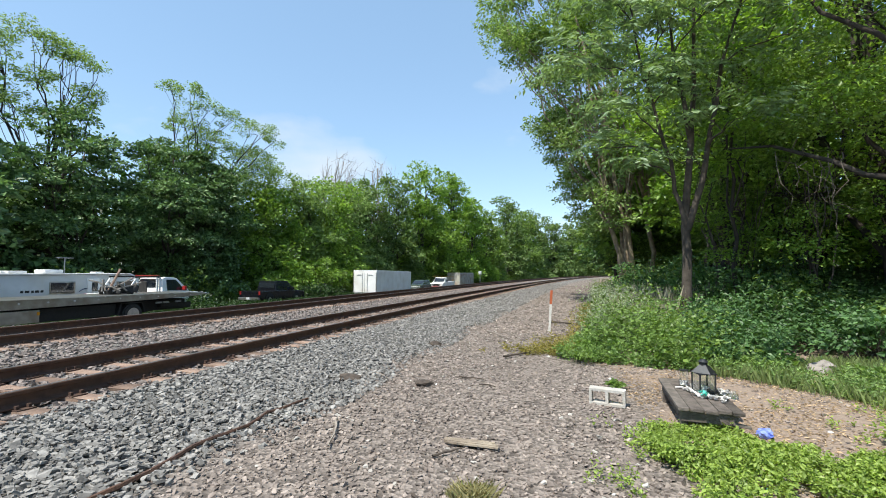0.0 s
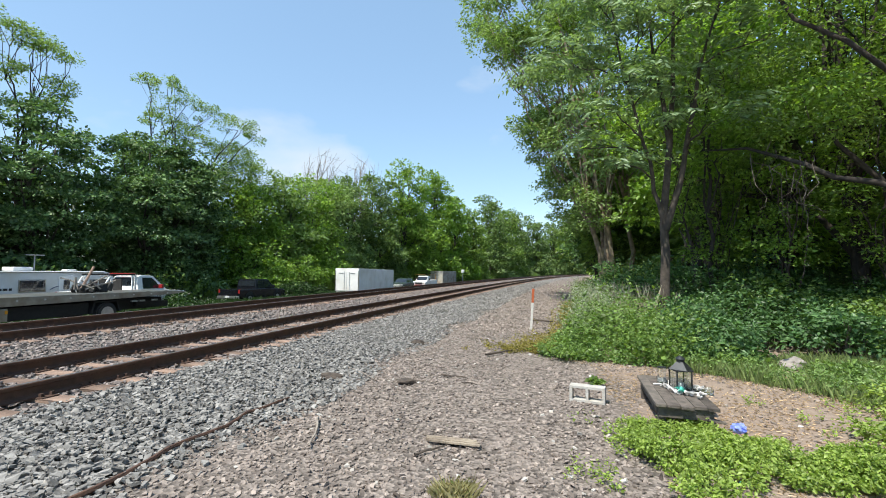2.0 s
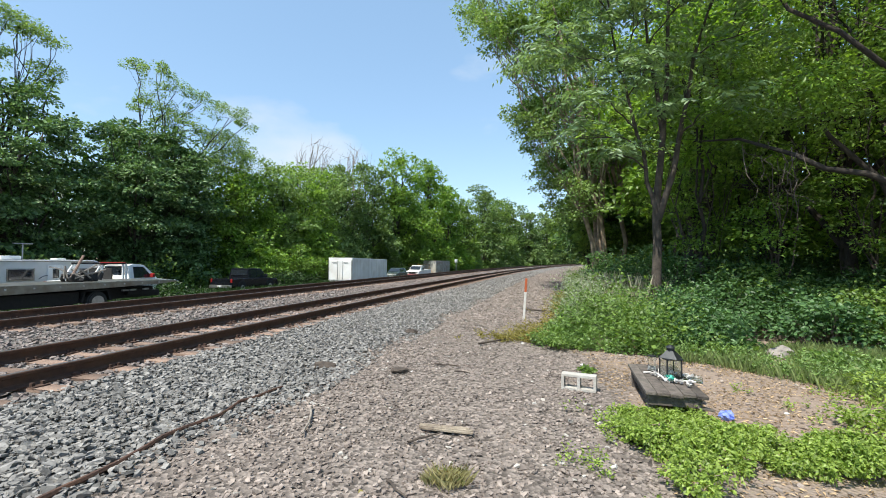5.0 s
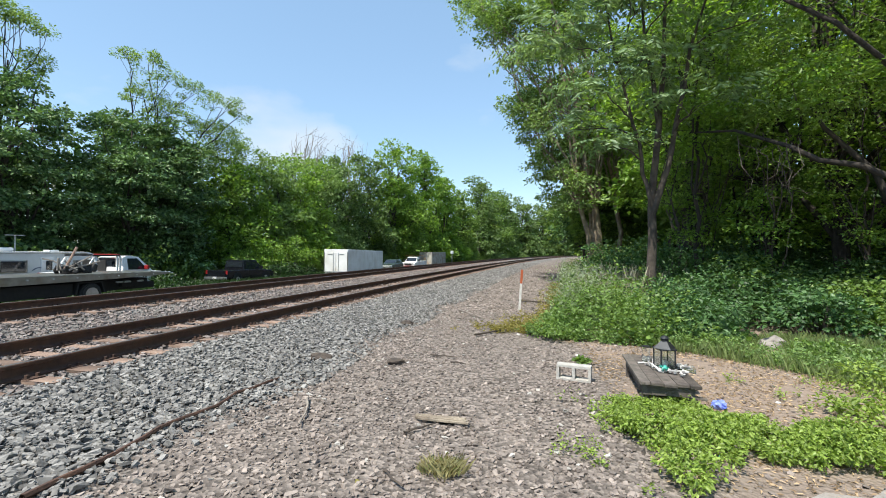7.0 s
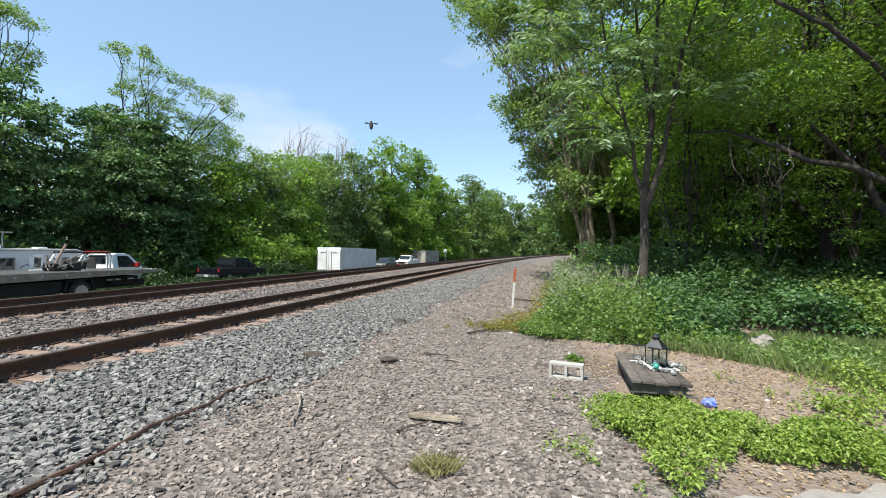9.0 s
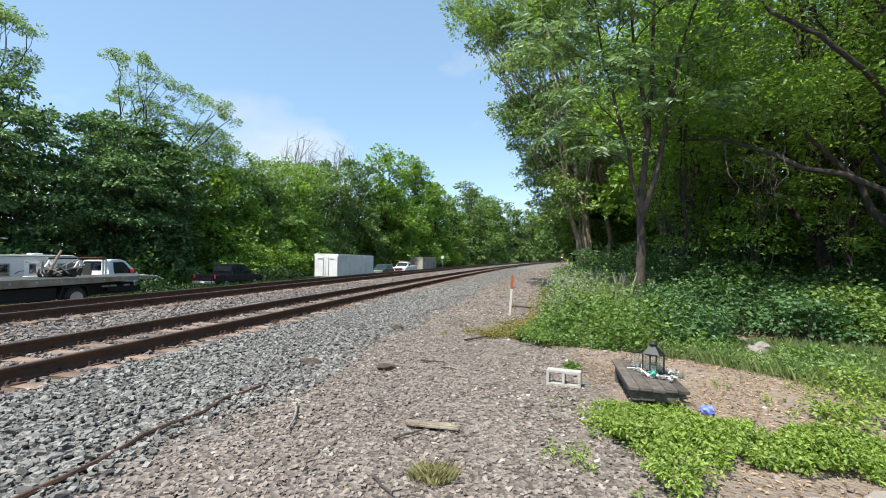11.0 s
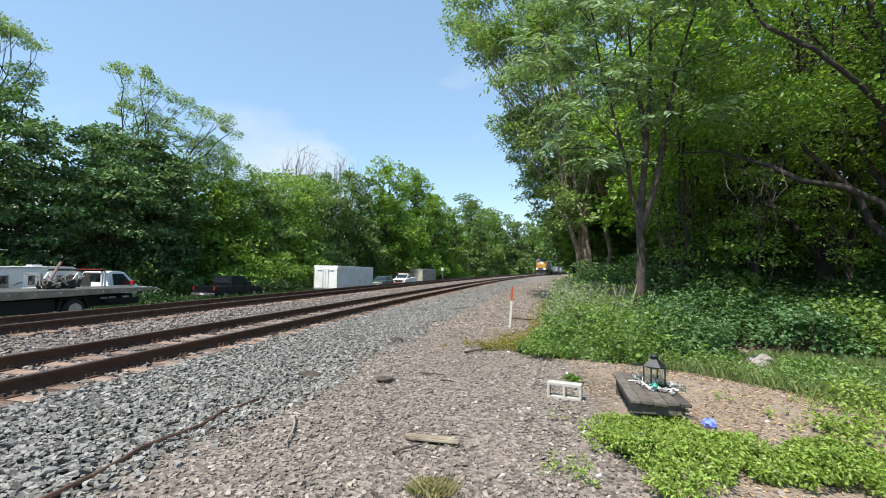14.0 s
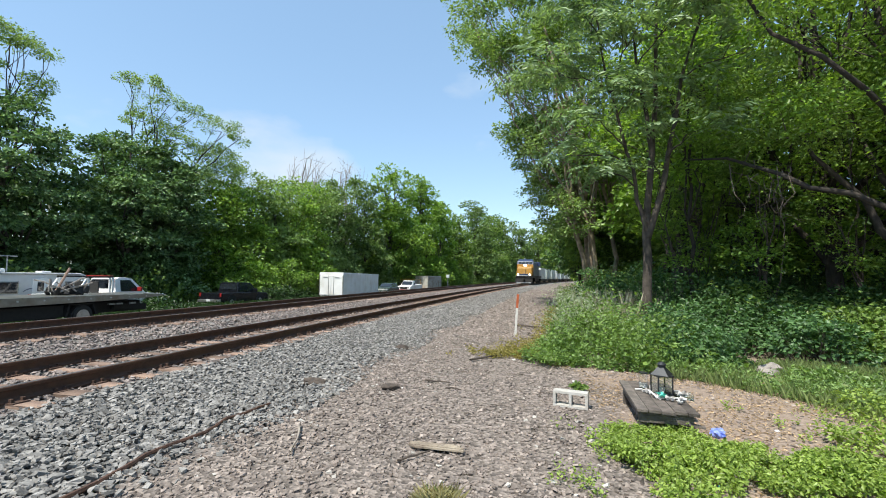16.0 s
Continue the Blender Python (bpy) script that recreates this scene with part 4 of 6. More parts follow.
    # thin trunks in the shade
    for k, (x, y, h) in enumerate(((5.17, 14.1, 9), (7.4, 15.5, 9), (6.4, 20.5, 10), (9.8, 12.2, 8), (8.0, 18.0, 9))):
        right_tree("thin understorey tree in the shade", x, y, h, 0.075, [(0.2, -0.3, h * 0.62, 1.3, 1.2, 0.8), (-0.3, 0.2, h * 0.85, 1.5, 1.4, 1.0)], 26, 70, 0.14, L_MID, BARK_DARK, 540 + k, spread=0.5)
    # sunlit saplings in the gaps
    for k, (x, y, h) in enumerate(((4.9, 14.6, 5.6), (5.9, 15.6, 6.4), (6.9, 13.4, 5.4), (7.7, 15.9, 7.0), (8.6, 13.0, 5.8))):
        rng = np.random.default_rng(590 + k)
        lobes = [(rng.uniform(-0.9, 0.9), rng.uniform(-0.8, 0.6), h * f, 0.8, 0.8, 0.45) for f in (0.38, 0.5, 0.62, 0.74, 0.86, 0.98)]
        right_tree("young bright green sapling under the trees", x, y, h, 0.05, lobes, 42, 62, 0.10, (L_BRIGHT, L_MID)[k % 2], BARK, 600 + k, spread=0.36, flat=0.5)
    # mass of the deep wood, its shade put into the leaf colour
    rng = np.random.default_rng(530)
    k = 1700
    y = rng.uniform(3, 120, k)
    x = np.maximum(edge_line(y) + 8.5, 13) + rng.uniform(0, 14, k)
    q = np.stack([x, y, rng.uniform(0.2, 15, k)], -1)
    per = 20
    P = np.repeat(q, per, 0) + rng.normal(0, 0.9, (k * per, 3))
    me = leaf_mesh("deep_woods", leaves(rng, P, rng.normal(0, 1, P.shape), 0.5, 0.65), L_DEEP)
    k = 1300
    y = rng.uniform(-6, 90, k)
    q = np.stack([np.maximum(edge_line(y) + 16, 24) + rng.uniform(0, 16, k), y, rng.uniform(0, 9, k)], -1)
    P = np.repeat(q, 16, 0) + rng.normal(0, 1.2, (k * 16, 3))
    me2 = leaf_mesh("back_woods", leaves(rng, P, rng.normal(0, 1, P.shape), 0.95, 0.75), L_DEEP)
    tagged(new("back_woods", me2), "wood of shade-dark leaves further behind the trees", "woods", kind="stuff")
    tagged(new("deep_woods", me), "deep wood of leaves coloured dark for its shade", "woods", kind="stuff")


build_right_woods()

# ---------------------------------------------------------------- weeds and low plants


def weed_patch(name, label, P, H, stems, leaf, lmat, seed, width=0.55, sprd=0.14, tiers=6):
    """Leafy plants at P, each H tall: whorls of spreading leaves in tiers up a few slanting stems."""
    rng = np.random.default_rng(seed)
    n = len(P)
    Q = np.repeat(P, stems, 0)
    hh = np.repeat(H, stems)
    m = len(Q)
    shoot = np.repeat(np.arange(n) * 1.7, stems) + rng.integers(0, 4, m) * 1.57
    f = (rng.integers(1, tiers + 1, m) - rng.uniform(0, 0.25, m)) / tiers
    a = rng.uniform(0, 2 * np.pi, m)
    lean = sprd * np.maximum(hh, 0.15) / 0.6
    L = Q + np.stack([np.cos(shoot) * lean * (0.4 + 0.8 * f), np.sin(shoot) * lean * (0.4 + 0.8 * f), f * hh], -1)
    D = np.stack([np.cos(a), np.sin(a), 0.30 + 0.5 * (f - 0.5) + rng.normal(0, 0.5, m)], -1)
    L = L + D * leaf * 0.25
    me = leaf_mesh(name, leaves(rng, L, D, leaf * (1.15 - 0.4 * f), width), lmat)
    return tagged(new(name, me), label, "plants", kind="stuff")


def blades(name, label, P, H, per, lmat, seed, w=0.008, lean=0.35, category="grass", clump=0.07):
    rng = np.random.default_rng(seed)
    Q = np.repeat(P, per, 0)
    h = np.repeat(H, per) * rng.uniform(0.5, 1.1, len(Q))
    a = rng.uniform(0, 2 * np.pi, len(Q))
    Q = Q + np.stack([np.cos(a), np.sin(a), 0 * a], -1) * rng.uniform(0, clump, (len(Q), 1))
    d = np.stack([np.cos(a) * lean, np.sin(a) * lean, 0 * a + 1], -1) * h[:, None]
    s = np.stack([-np.sin(a), np.cos(a), 0 * a], -1) * w
    mid = Q + d * 0.55
    tip = Q + d * np.array([1.7, 1.7, 0.95])
    V = np.stack([Q - s, Q + s, mid + s * 0.8, tip, mid - s * 0.8], 1).reshape(-1, 3)
    me = array_mesh(name, V, np.arange(len(V)).reshape(-1, 5), lmat)
    return tagged(new(name, me), label, category, kind="stuff")


def in_poly(x, y, poly):
    inside = np.zeros(len(x), bool)
    for (x1, y1), (x2, y2) in zip(poly, poly[1:] + poly[:1]):
        c = ((y1 > y) != (y2 > y)) & (x < (x2 - x1) * (y - y1) / (y2 - y1 + 1e-9) + x1)
        inside ^= c
    return inside


CLOVER = [(1.05, 5.25), (1.8, 5.35), (2.0, 4.9), (2.7, 4.7), (3.4, 4.6), (3.9, 4.9), (3.6, 4.0), (2.68, 3.84), (2.2, 3.85), (1.8, 4.0), (1.55, 3.6), (1.2, 3.3), (1.05, 3.55), (1.25, 3.95), (0.98, 4.2), (0.93, 4.8)]


def open_to_rock(x, y):
    # bare strip in front of the pale rock
    u = np.clip(((x - 3.85) * 0.65 + (y - 7.6) * 1.35) / (0.65 ** 2 + 1.35 ** 2), 0, 1)
    return np.hypot(x - 3.85 - 0.65 * u, y - 7.6 - 1.35 * u) > 0.28


def build_weeds():
    rng = np.random.default_rng(601)

    def band(n, y0, y1, d0, d1, power=1.3):
        y = y0 + (y1 - y0) * rng.random(n) ** power
        d = rng.uniform(d0, d1, n)
        x = edge_line(y) + d
        return np.stack([x, y, 0 * x], -1), d
    # tall leafy weeds in the sun, in mounds
    p, d = band(2500, 7.2, 30, 0.1, 3.4)
    clear = open_to_rock(p[:, 0], p[:, 1])
    p, d = p[clear], d[clear]
    wave = 0.85 + 0.3 * np.sin(p[:, 0] * 3.3 + 1.1 * np.sin(p[:, 1])) * np.sin(p[:, 1] * 2.3) + 0.25 * np.sin(p[:, 0] * 1.3 + 2.0) * np.sin(p[:, 1] * 1.1)
    h = (0.2 + 0.72 * np.clip(d / 0.5, 0, 1) * rng.uniform(0.55, 1.35, len(p))) * wave * np.clip((p[:, 1] - 6.4) / 3.2, 0.22, 1) * np.where((p[:, 0] > 3.3) & (p[:, 1] < 8.8), 0.4, 1.0)
    pick = rng.random(len(p)) < 0.6
    # plants past this line take the leaf colour that holds the tree shade
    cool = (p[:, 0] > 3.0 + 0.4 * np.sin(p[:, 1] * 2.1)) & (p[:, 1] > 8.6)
    weed_patch("tall_weeds", "tall leafy green weeds along the path", p[pick & ~cool], h[pick & ~cool], 40, 0.078, L_WEED, 1, 0.5)
    weed_patch("broad_weeds", "broad-leaved bright green weeds along the path", p[~pick & ~cool], h[~pick & ~cool] * 1.1, 30, 0.10, L_MID, 11, 0.68, 0.18)
    weed_patch("shady_weeds", "weeds under the trees with shade-dark green leaves", p[cool], h[cool], 34, 0.10, L_SHADE, 12, 0.6)
    # bushes under the trees, taller towards the wood, shade in most leaf colours
    k = 0
    for y0, x0, x1, h0 in ((9.9, 3.5, 8.6, 0.75), (10.9, 3.7, 9.2, 1.05), (12.0, 4.2, 9.8, 1.3), (13.3, 4.3, 10.6, 1.55), (14.9, 3.2, 11.2, 1.75), (16.8, 2.9, 11.6, 1.9), (19.2, 3.4, 12.0, 1.9), (22.0, 4.6, 9.0, 1.7)):
        x = x0
        while x < x1:
            k += 1
            xx, yy = x + rng.uniform(-0.2, 0.2), y0 + rng.uniform(-0.4, 0.4)
            hh = h0 * rng.uniform(0.7, 1.2)
            if math.hypot(xx - 4.56, yy - 8.95) > 1.0 and math.hypot(xx - 3.47, yy - 12.5) > 0.7:
                bush("bush", ("broad-leaved dark green bush in the shade", "leafy sapling bush with shade-cooled green leaves", "broad-leaved dark green bush in the shade", "leafy sapling bush with shade-cooled green leaves", "fresh green bramble bush")[k % 5], xx, yy, hh, rng.uniform(0.6, 0.9), rng.uniform(0.062, 0.092) + 0.0015 * yy, (L_SHRUB, L_SHADE, L_SHRUB, L_SHADE, L_MID)[k % 5], 700 + k, 30, 52)
            x += rng.uniform(0.85, 1.25)
    # low green fringe
    p, d = band(1600, 6.0, 16, -0.2, 0.8)
    weed_patch("low_weeds", "low green weeds at the edge of the gravel", p, rng.uniform(0.06, 0.28, len(p)), 18, 0.055, L_WEED, 3, 0.6, 0.1, 3)
    # pale dusty plants at the edge
    p, d = band(680, 10.2, 30, 0.05, 1.1)
    weed_patch("pale_weeds", "pale dusty grey-green weeds at the edge", p, rng.uniform(0.6, 1.35, len(p)), 44, 0.085, L_PALE, 4, 0.4, 0.15)
    # yellowing ground cover
    y = 9.3 + 14.7 * rng.random(1500) ** 1.3
    x = edge_line(y) - np.abs(rng.normal(0, 0.45, 1500)) * np.interp(y, [9, 10.5, 13, 24], [1.6, 1.2, 0.8, 0.7]) + 0.1
    p = np.stack([x, y, 0 * x], -1)
    weed_patch("yellow_weeds", "yellowing low weeds on the gravel", p, rng.uniform(0.04, 0.18, 1500), 18, 0.055, L_YELLOW, 5, 0.5, 0.25)
    # straw grass behind the weeds
    y = rng.uniform(12.5, 19, 260)
    p = np.stack([edge_line(y) + rng.uniform(0.7, 3.0, 260), y, 0 * y], -1)
    blades("dry_grass", "tall dry straw-coloured grass among the weeds", p, rng.uniform(0.9, 1.45, 260), 18, L_STRAW, 6, 0.0019, 0.13, clump=0.25)
    # grass at the foot of the wood
    x, y = rng.uniform(2.6, 7.5, 2100), rng.uniform(5.6, 9.6, 2100)
    k = (x > edge_line(y) - 0.25 + rng.normal(0, 0.15, len(x)))
    k &= open_to_rock(x, y)
    p = np.stack([x, y, 0 * x], -1)[k]
    blades("grass", "fresh green grass at the foot of the wood", p, rng.uniform(0.10, 0.27, len(p)), 24, L_GRASS, 7, 0.0017, 0.2, clump=0.2)
    # clover bed
    x, y = rng.uniform(0.8, 4.0, 2300), rng.uniform(3.2, 5.5, 2300)
    k = in_poly(x, y, CLOVER) & (np.sin(x * 5.1 + 1) * np.sin(y * 6.3) + 0.45 * np.sin(x * 13 + y * 9) > -0.5 + rng.normal(0, 0.25, len(x)))
    x, y = x[k], y[k]
    h = rng.uniform(0.05, 0.21, len(x)) * (0.85 + 0.4 * np.sin(x * 7.3 + y * 2) * np.sin(y * 8.1)) * np.interp(y, [4.3, 4.9], [1, 0.42])
    top = np.stack([x, y, h], -1)
    V = tuft_leaves(rng, top, unit(rng.normal(0, 1, top.shape)), 44, 0.055, 0.85, 0.036, 0.62, 0.15)
    V[:, 2] = np.maximum(V[:, 2], 0.008)
    tagged(new("clover_bed", leaf_mesh("clover_bed", V, L_CLOVER)), "bright green leafy weeds before the low table", "plants", kind="stuff")
    for i, (bx, by, bh, br) in enumerate(((0.42, 8.85, 0.26, 0.3), (0.75, 8.7, 0.2, 0.22), (0.98, 6.95, 0.11, 0.08), (4.15, 6.1, 0.34, 0.28), (4.6, 5.8, 0.42, 0.34), (3.75, 5.35, 0.24, 0.25), (3.35, 5.2, 0.2, 0.2))):
        bush("weed", "small leafy green weed on the bare soil", bx, by, bh, br, 0.05, (L_MID, L_CLOVER)[i > 2], 760 + i, 12, 26, "single weeds on the soil")

    # litter of dry leaves and straw on the soil
    n = 21000
    x, y = rng.uniform(0.7, 6.5, n), rng.uniform(3.0, 10, n)
    k = (x > edge_line(y) - 1.2) | ((x > 1.1) & (y < 8.8))
    k &= rng.random(n) < 0.35 + 0.65 * (np.sin(x * 3.1) * np.sin(y * 2.3 + 1) > -0.2)
    P = np.stack([x, y, 0 * x + 0.012], -1)[k]
    D = rng.normal(0, 1, P.shape) * np.array([1, 1, 0.12])
    me = leaf_mesh("leaf_litter", leaves(rng, P, D, 0.05, 0.26), L_LITTER)
    tagged(new("leaf_litter", me), "dry brown leaf litter and straw on the soil", "leaf litter", kind="stuff")
    # scattered shoots in the gravel and soil
    n = 260
    x = np.concatenate([rng.normal(0.85, 0.25, 120), rng.uniform(2.6, 4.4, 140)])
    y = np.concatenate([rng.uniform(3.2, 5.2, 120), rng.uniform(4.6, 6.6, 140)])
    k = (np.sin(x * 4.3) * np.sin(y * 3.7) > 0.1)
    P = np.stack([x, y, 0 * x], -1)[k]
    weed_patch("stray_shoots", "stray green shoots in the dirt", P, rng.uniform(0.04, 0.16, len(P)), 16, 0.035, L_CLOVER, 9, 0.6, 0.16)


build_weeds()


# ---------------------------------------------------------------- train
ORANGE = mat("yellow_orange_paint", (0.37, 0.195, 0.034), (0.29, 0.150, 0.026), 0.5, scale=3, dirt=(0.35, 0.2, 0.06), dirt_scale=1.2)
NAVY = mat("dark_blue_paint", (0.025, 0.045, 0.11), (0.02, 0.035, 0.08), 0.4, scale=3)
BLACK = mat("black_iron", (0.012, 0.012, 0.012), (0.02, 0.018, 0.017), 0.7, scale=8)
STEEL_GREY = mat("galvanised_steel", (0.42, 0.43, 0.43), (0.32, 0.33, 0.33), 0.45, 0.6, scale=6)
GLASS_DARK = mat("dark_glass", (0.02, 0.025, 0.03), (0.015, 0.02, 0.025), 0.08, scale=3, spec=0.8)
LAMP = glow("headlamp", (1.0, 0.86, 0.55), 6.0)
CONT = [mat("container_grey_green", (0.48, 0.54, 0.52), (0.42, 0.48, 0.46), 0.55, scale=2, dirt=(0.35, 0.36, 0.33)), mat("container_white", (0.70, 0.71, 0.70), (0.6, 0.61, 0.6), 0.55, scale=2, dirt=(0.5, 0.47, 0.43))]


def bogie(parent, x, z=0.0):
    bm = box((x, 0, 0.55), (3.4, 2.2, 0.35), bevel=0.05)
    for dx in (-1.3, 0, 1.3):
        for y in (-0.755, 0.755):
            add_cyl(bm, (x + dx, y, 0.51), 0.51, 0.13, "y", 20)
        for y in (-1.05, 1.05):
            add_box(bm, (x + dx, y, 0.52), (0.4, 0.2, 0.4), bevel=0.03)
    part("bogie", bm, BLACK, parent)


def locomotive():
    ob = thing("locomotive", "orange and dark blue diesel locomotive with lit headlamps", "locomotive")
    part("underframe", box((11, 0, 1.35), (22, 3.0, 0.35), bevel=0.04), BLACK, ob)
    part("fuel_tank", box((11, 0, 0.8), (6, 2.7, 0.8), bevel=0.15), BLACK, ob)
    bogie(ob, 4.0)
    bogie(ob, 18.0)
    part("pilot", prism([(0.0, 0.15), (0.45, 0.15), (0.45, 1.5), (0.1, 1.5), (0.1, 0.9)], -1.45, 1.45, 0.03), BLACK, ob, "black pilot plate with a plough")
    part("nose", prism([(0.9, 1.5), (1.0, 2.9), (1.35, 3.25), (2.6, 3.3), (2.6, 1.5)], -1.3, 1.3, 0.08), ORANGE, ob, "yellow-orange nose")
    part("nose_door", box((0.97, 0.45, 2.15), (0.06, 0.62, 1.25), bevel=0.02), ORANGE, ob)
    part("nose_grab_rail", box((0.9, -0.2, 2.2), (0.05, 0.05, 1.1), bevel=0.01), BLACK, ob)
    part("nose_band", box((0.93, 0, 1.72), (0.06, 2.5, 0.34), bevel=0.02), NAVY, ob, "dark band across the nose")
    part("cab", prism([(2.2, 1.5), (2.05, 3.3), (2.45, 4.25), (2.9, 4.62), (5.2, 4.62), (5.2, 1.5)], -1.55, 1.55, 0.08, 0.3, 4.4), NAVY, ob)
    part("cab_front", box((2.08, 0, 2.6), (0.12, 3.04, 2.1), bevel=0.02), ORANGE, ob)
    for y in (-0.98, -0.32, 0.32, 0.98):
        part("windscreen", box((2.28, y, 3.95), (0.05, 0.55, 0.42), ry=24, bevel=0.01), GLASS_DARK, ob)
    part("hood", box((13.2, 0, 2.95), (16, 1.9, 2.9), bevel=0.12), NAVY, ob)
    part("radiator", box((19.3, 0, 4.15), (4.2, 3.0, 0.9), bevel=0.1), NAVY, ob)
    for y in (-0.13, 0.13):
        part("headlamp", cyl((0.93 + 1.0, y, 3.45), 0.15, 0.16, "x", 16), LAMP, ob, "lit headlamp")
    for y in (-1.05, 1.05):
        part("ditch_light", cyl((0.16, y, 1.72), 0.15, 0.2, "x", 16), LAMP, ob, "lit ditch light")
        part("handrail", cyl((0.3, y * 1.3, 1.95), 0.03, 1.1, "z", 8), ORANGE, ob)
        part("step", box((0.35, y * 1.25, 0.75), (0.5, 0.45, 1.1), bevel=0.03), BLACK, ob)
    part("plough_edge", box((-0.02, 0, 0.22), (0.06, 2.7, 0.16), bevel=0.01), STEEL_GREY, ob, "pale worn plough edge")
    part("coupler", box((-0.25, 0, 0.85), (0.6, 0.35, 0.35), bevel=0.06), BLACK, ob)
    part("anticlimber", box((0.1, 0, 1.52), (0.3, 2.7, 0.14), bevel=0.02), STEEL_GREY, ob)
    part("horn", box((3.6, 0.3, 4.75), (0.5, 0.25, 0.2), bevel=0.05), STEEL_GREY, ob)
    ob.scale = (1.07, 1.07, 1.07)
    return ob


def container_mesh(mt):
    bm = box((0, 0, 1.45), (12.2, 2.44, 2.9), bevel=0.03)
    for i in range(40):
        for y in (-1.235, 1.235):
            add_box(bm, (-5.9 + i * 0.302, y, 1.45), (0.15, 0.05, 2.6))
    for i in range(8):
        add_box(bm, (-6.11, -1.05 + i * 0.3, 1.45), (0.05, 0.15, 2.6))
    me = bpy.data.meshes.new("container")
    bm.to_mesh(me)
    bm.free()
    me.materials.append(mt)
    return me


CONT_MESH = [container_mesh(m) for m in CONT]


def well_car(k):
    ob = thing("container_wagon", "black well wagon carrying a pale shipping container", "wagon", group="wagons of the train")
    part("frame", box((6.9, 0, 0.75), (13.6, 2.7, 0.5), bevel=0.05), BLACK, ob)
    for x in (1.0, 12.8):
        bogie(ob, x)
    c = part("container", CONT_MESH[0 if k % 3 else 1], None, ob, "corrugated pale grey-green container")
    c.location = (6.9, 0, 0.8)
    return ob


engine = locomotive()
wagons = [well_car(k) for k in range(9)]
TRAIN_END, SPEED = 91.1, 24.9     # place of the nose at 16 s, metres a second

# ---------------------------------------------------------------- vehicles beyond the tracks
WHITE = mat("white_paint", (0.80, 0.80, 0.79), (0.72, 0.72, 0.71), 0.35, scale=2, dirt=(0.62, 0.60, 0.56), dirt_scale=1.0)
CREAM = mat("caravan_siding", (0.64, 0.65, 0.66), (0.56, 0.57, 0.58), 0.45, scale=2, dirt=(0.55, 0.54, 0.5), dirt_scale=0.8)
CAR_BLACK = mat("black_car_paint", (0.006, 0.007, 0.010), (0.009, 0.010, 0.013), 0.2, scale=2, spec=0.35)
CAR_GREEN = mat("dark_green_car_paint", (0.04, 0.06, 0.055), (0.03, 0.045, 0.04), 0.2, scale=2, spec=0.7)
RUBBER = mat("tyre_rubber", (0.025, 0.025, 0.025), (0.04, 0.038, 0.036), 0.9, scale=10)
CHROME = mat("bright_alloy", (0.62, 0.62, 0.62), (0.5, 0.5, 0.5), 0.3, 0.9, scale=5)
ALU = mat("dull_aluminium", (0.46, 0.46, 0.44), (0.33, 0.33, 0.31), 0.32, 0.85, scale=3, dirt=(0.3, 0.27, 0.22), dirt_scale=2.0)
RED = mat("red_paint", (0.30, 0.018, 0.018), (0.24, 0.015, 0.015), 0.4, scale=3)
SHED = mat("weathered_grey_steel", (0.50, 0.47, 0.40), (0.37, 0.35, 0.30), 0.7, scale=2, dirt=(0.3, 0.22, 0.16), dirt_scale=1.3)
AMBER = mat("amber_lens", (0.7, 0.3, 0.02), (0.6, 0.25, 0.02), 0.3, scale=4)
ROAD_Z = -1.05


def wheel(parent, x, y, z, r, w, out=None):
    bm = cyl((0, 0, 0), r, w, "y", 28)
    bmesh.ops.bevel(bm, geom=[e for e in bm.edges if len(e.link_faces) == 2 and e.calc_face_angle(0) > 1.0], offset=w * 0.18, segments=2, affect="EDGES")
    t = part("wheel", bm, RUBBER, parent, "black rubber tyre")
    t.location = (x, y, z)
    out = out or (-1 if y < 0 else 1)
    b2 = cyl((0, out * w * 0.46, 0), r * 0.6, w * 0.12, "y", 24)
    for k in range(6):
        a = k * math.pi / 3
        add_box(b2, (math.cos(a) * r * 0.32, out * w * 0.53, math.sin(a) * r * 0.32), (r * 0.42, 0.02, r * 0.13), ry=-math.degrees(a))
    part("rim", b2, CHROME, t, "bright alloy rim")
    return t


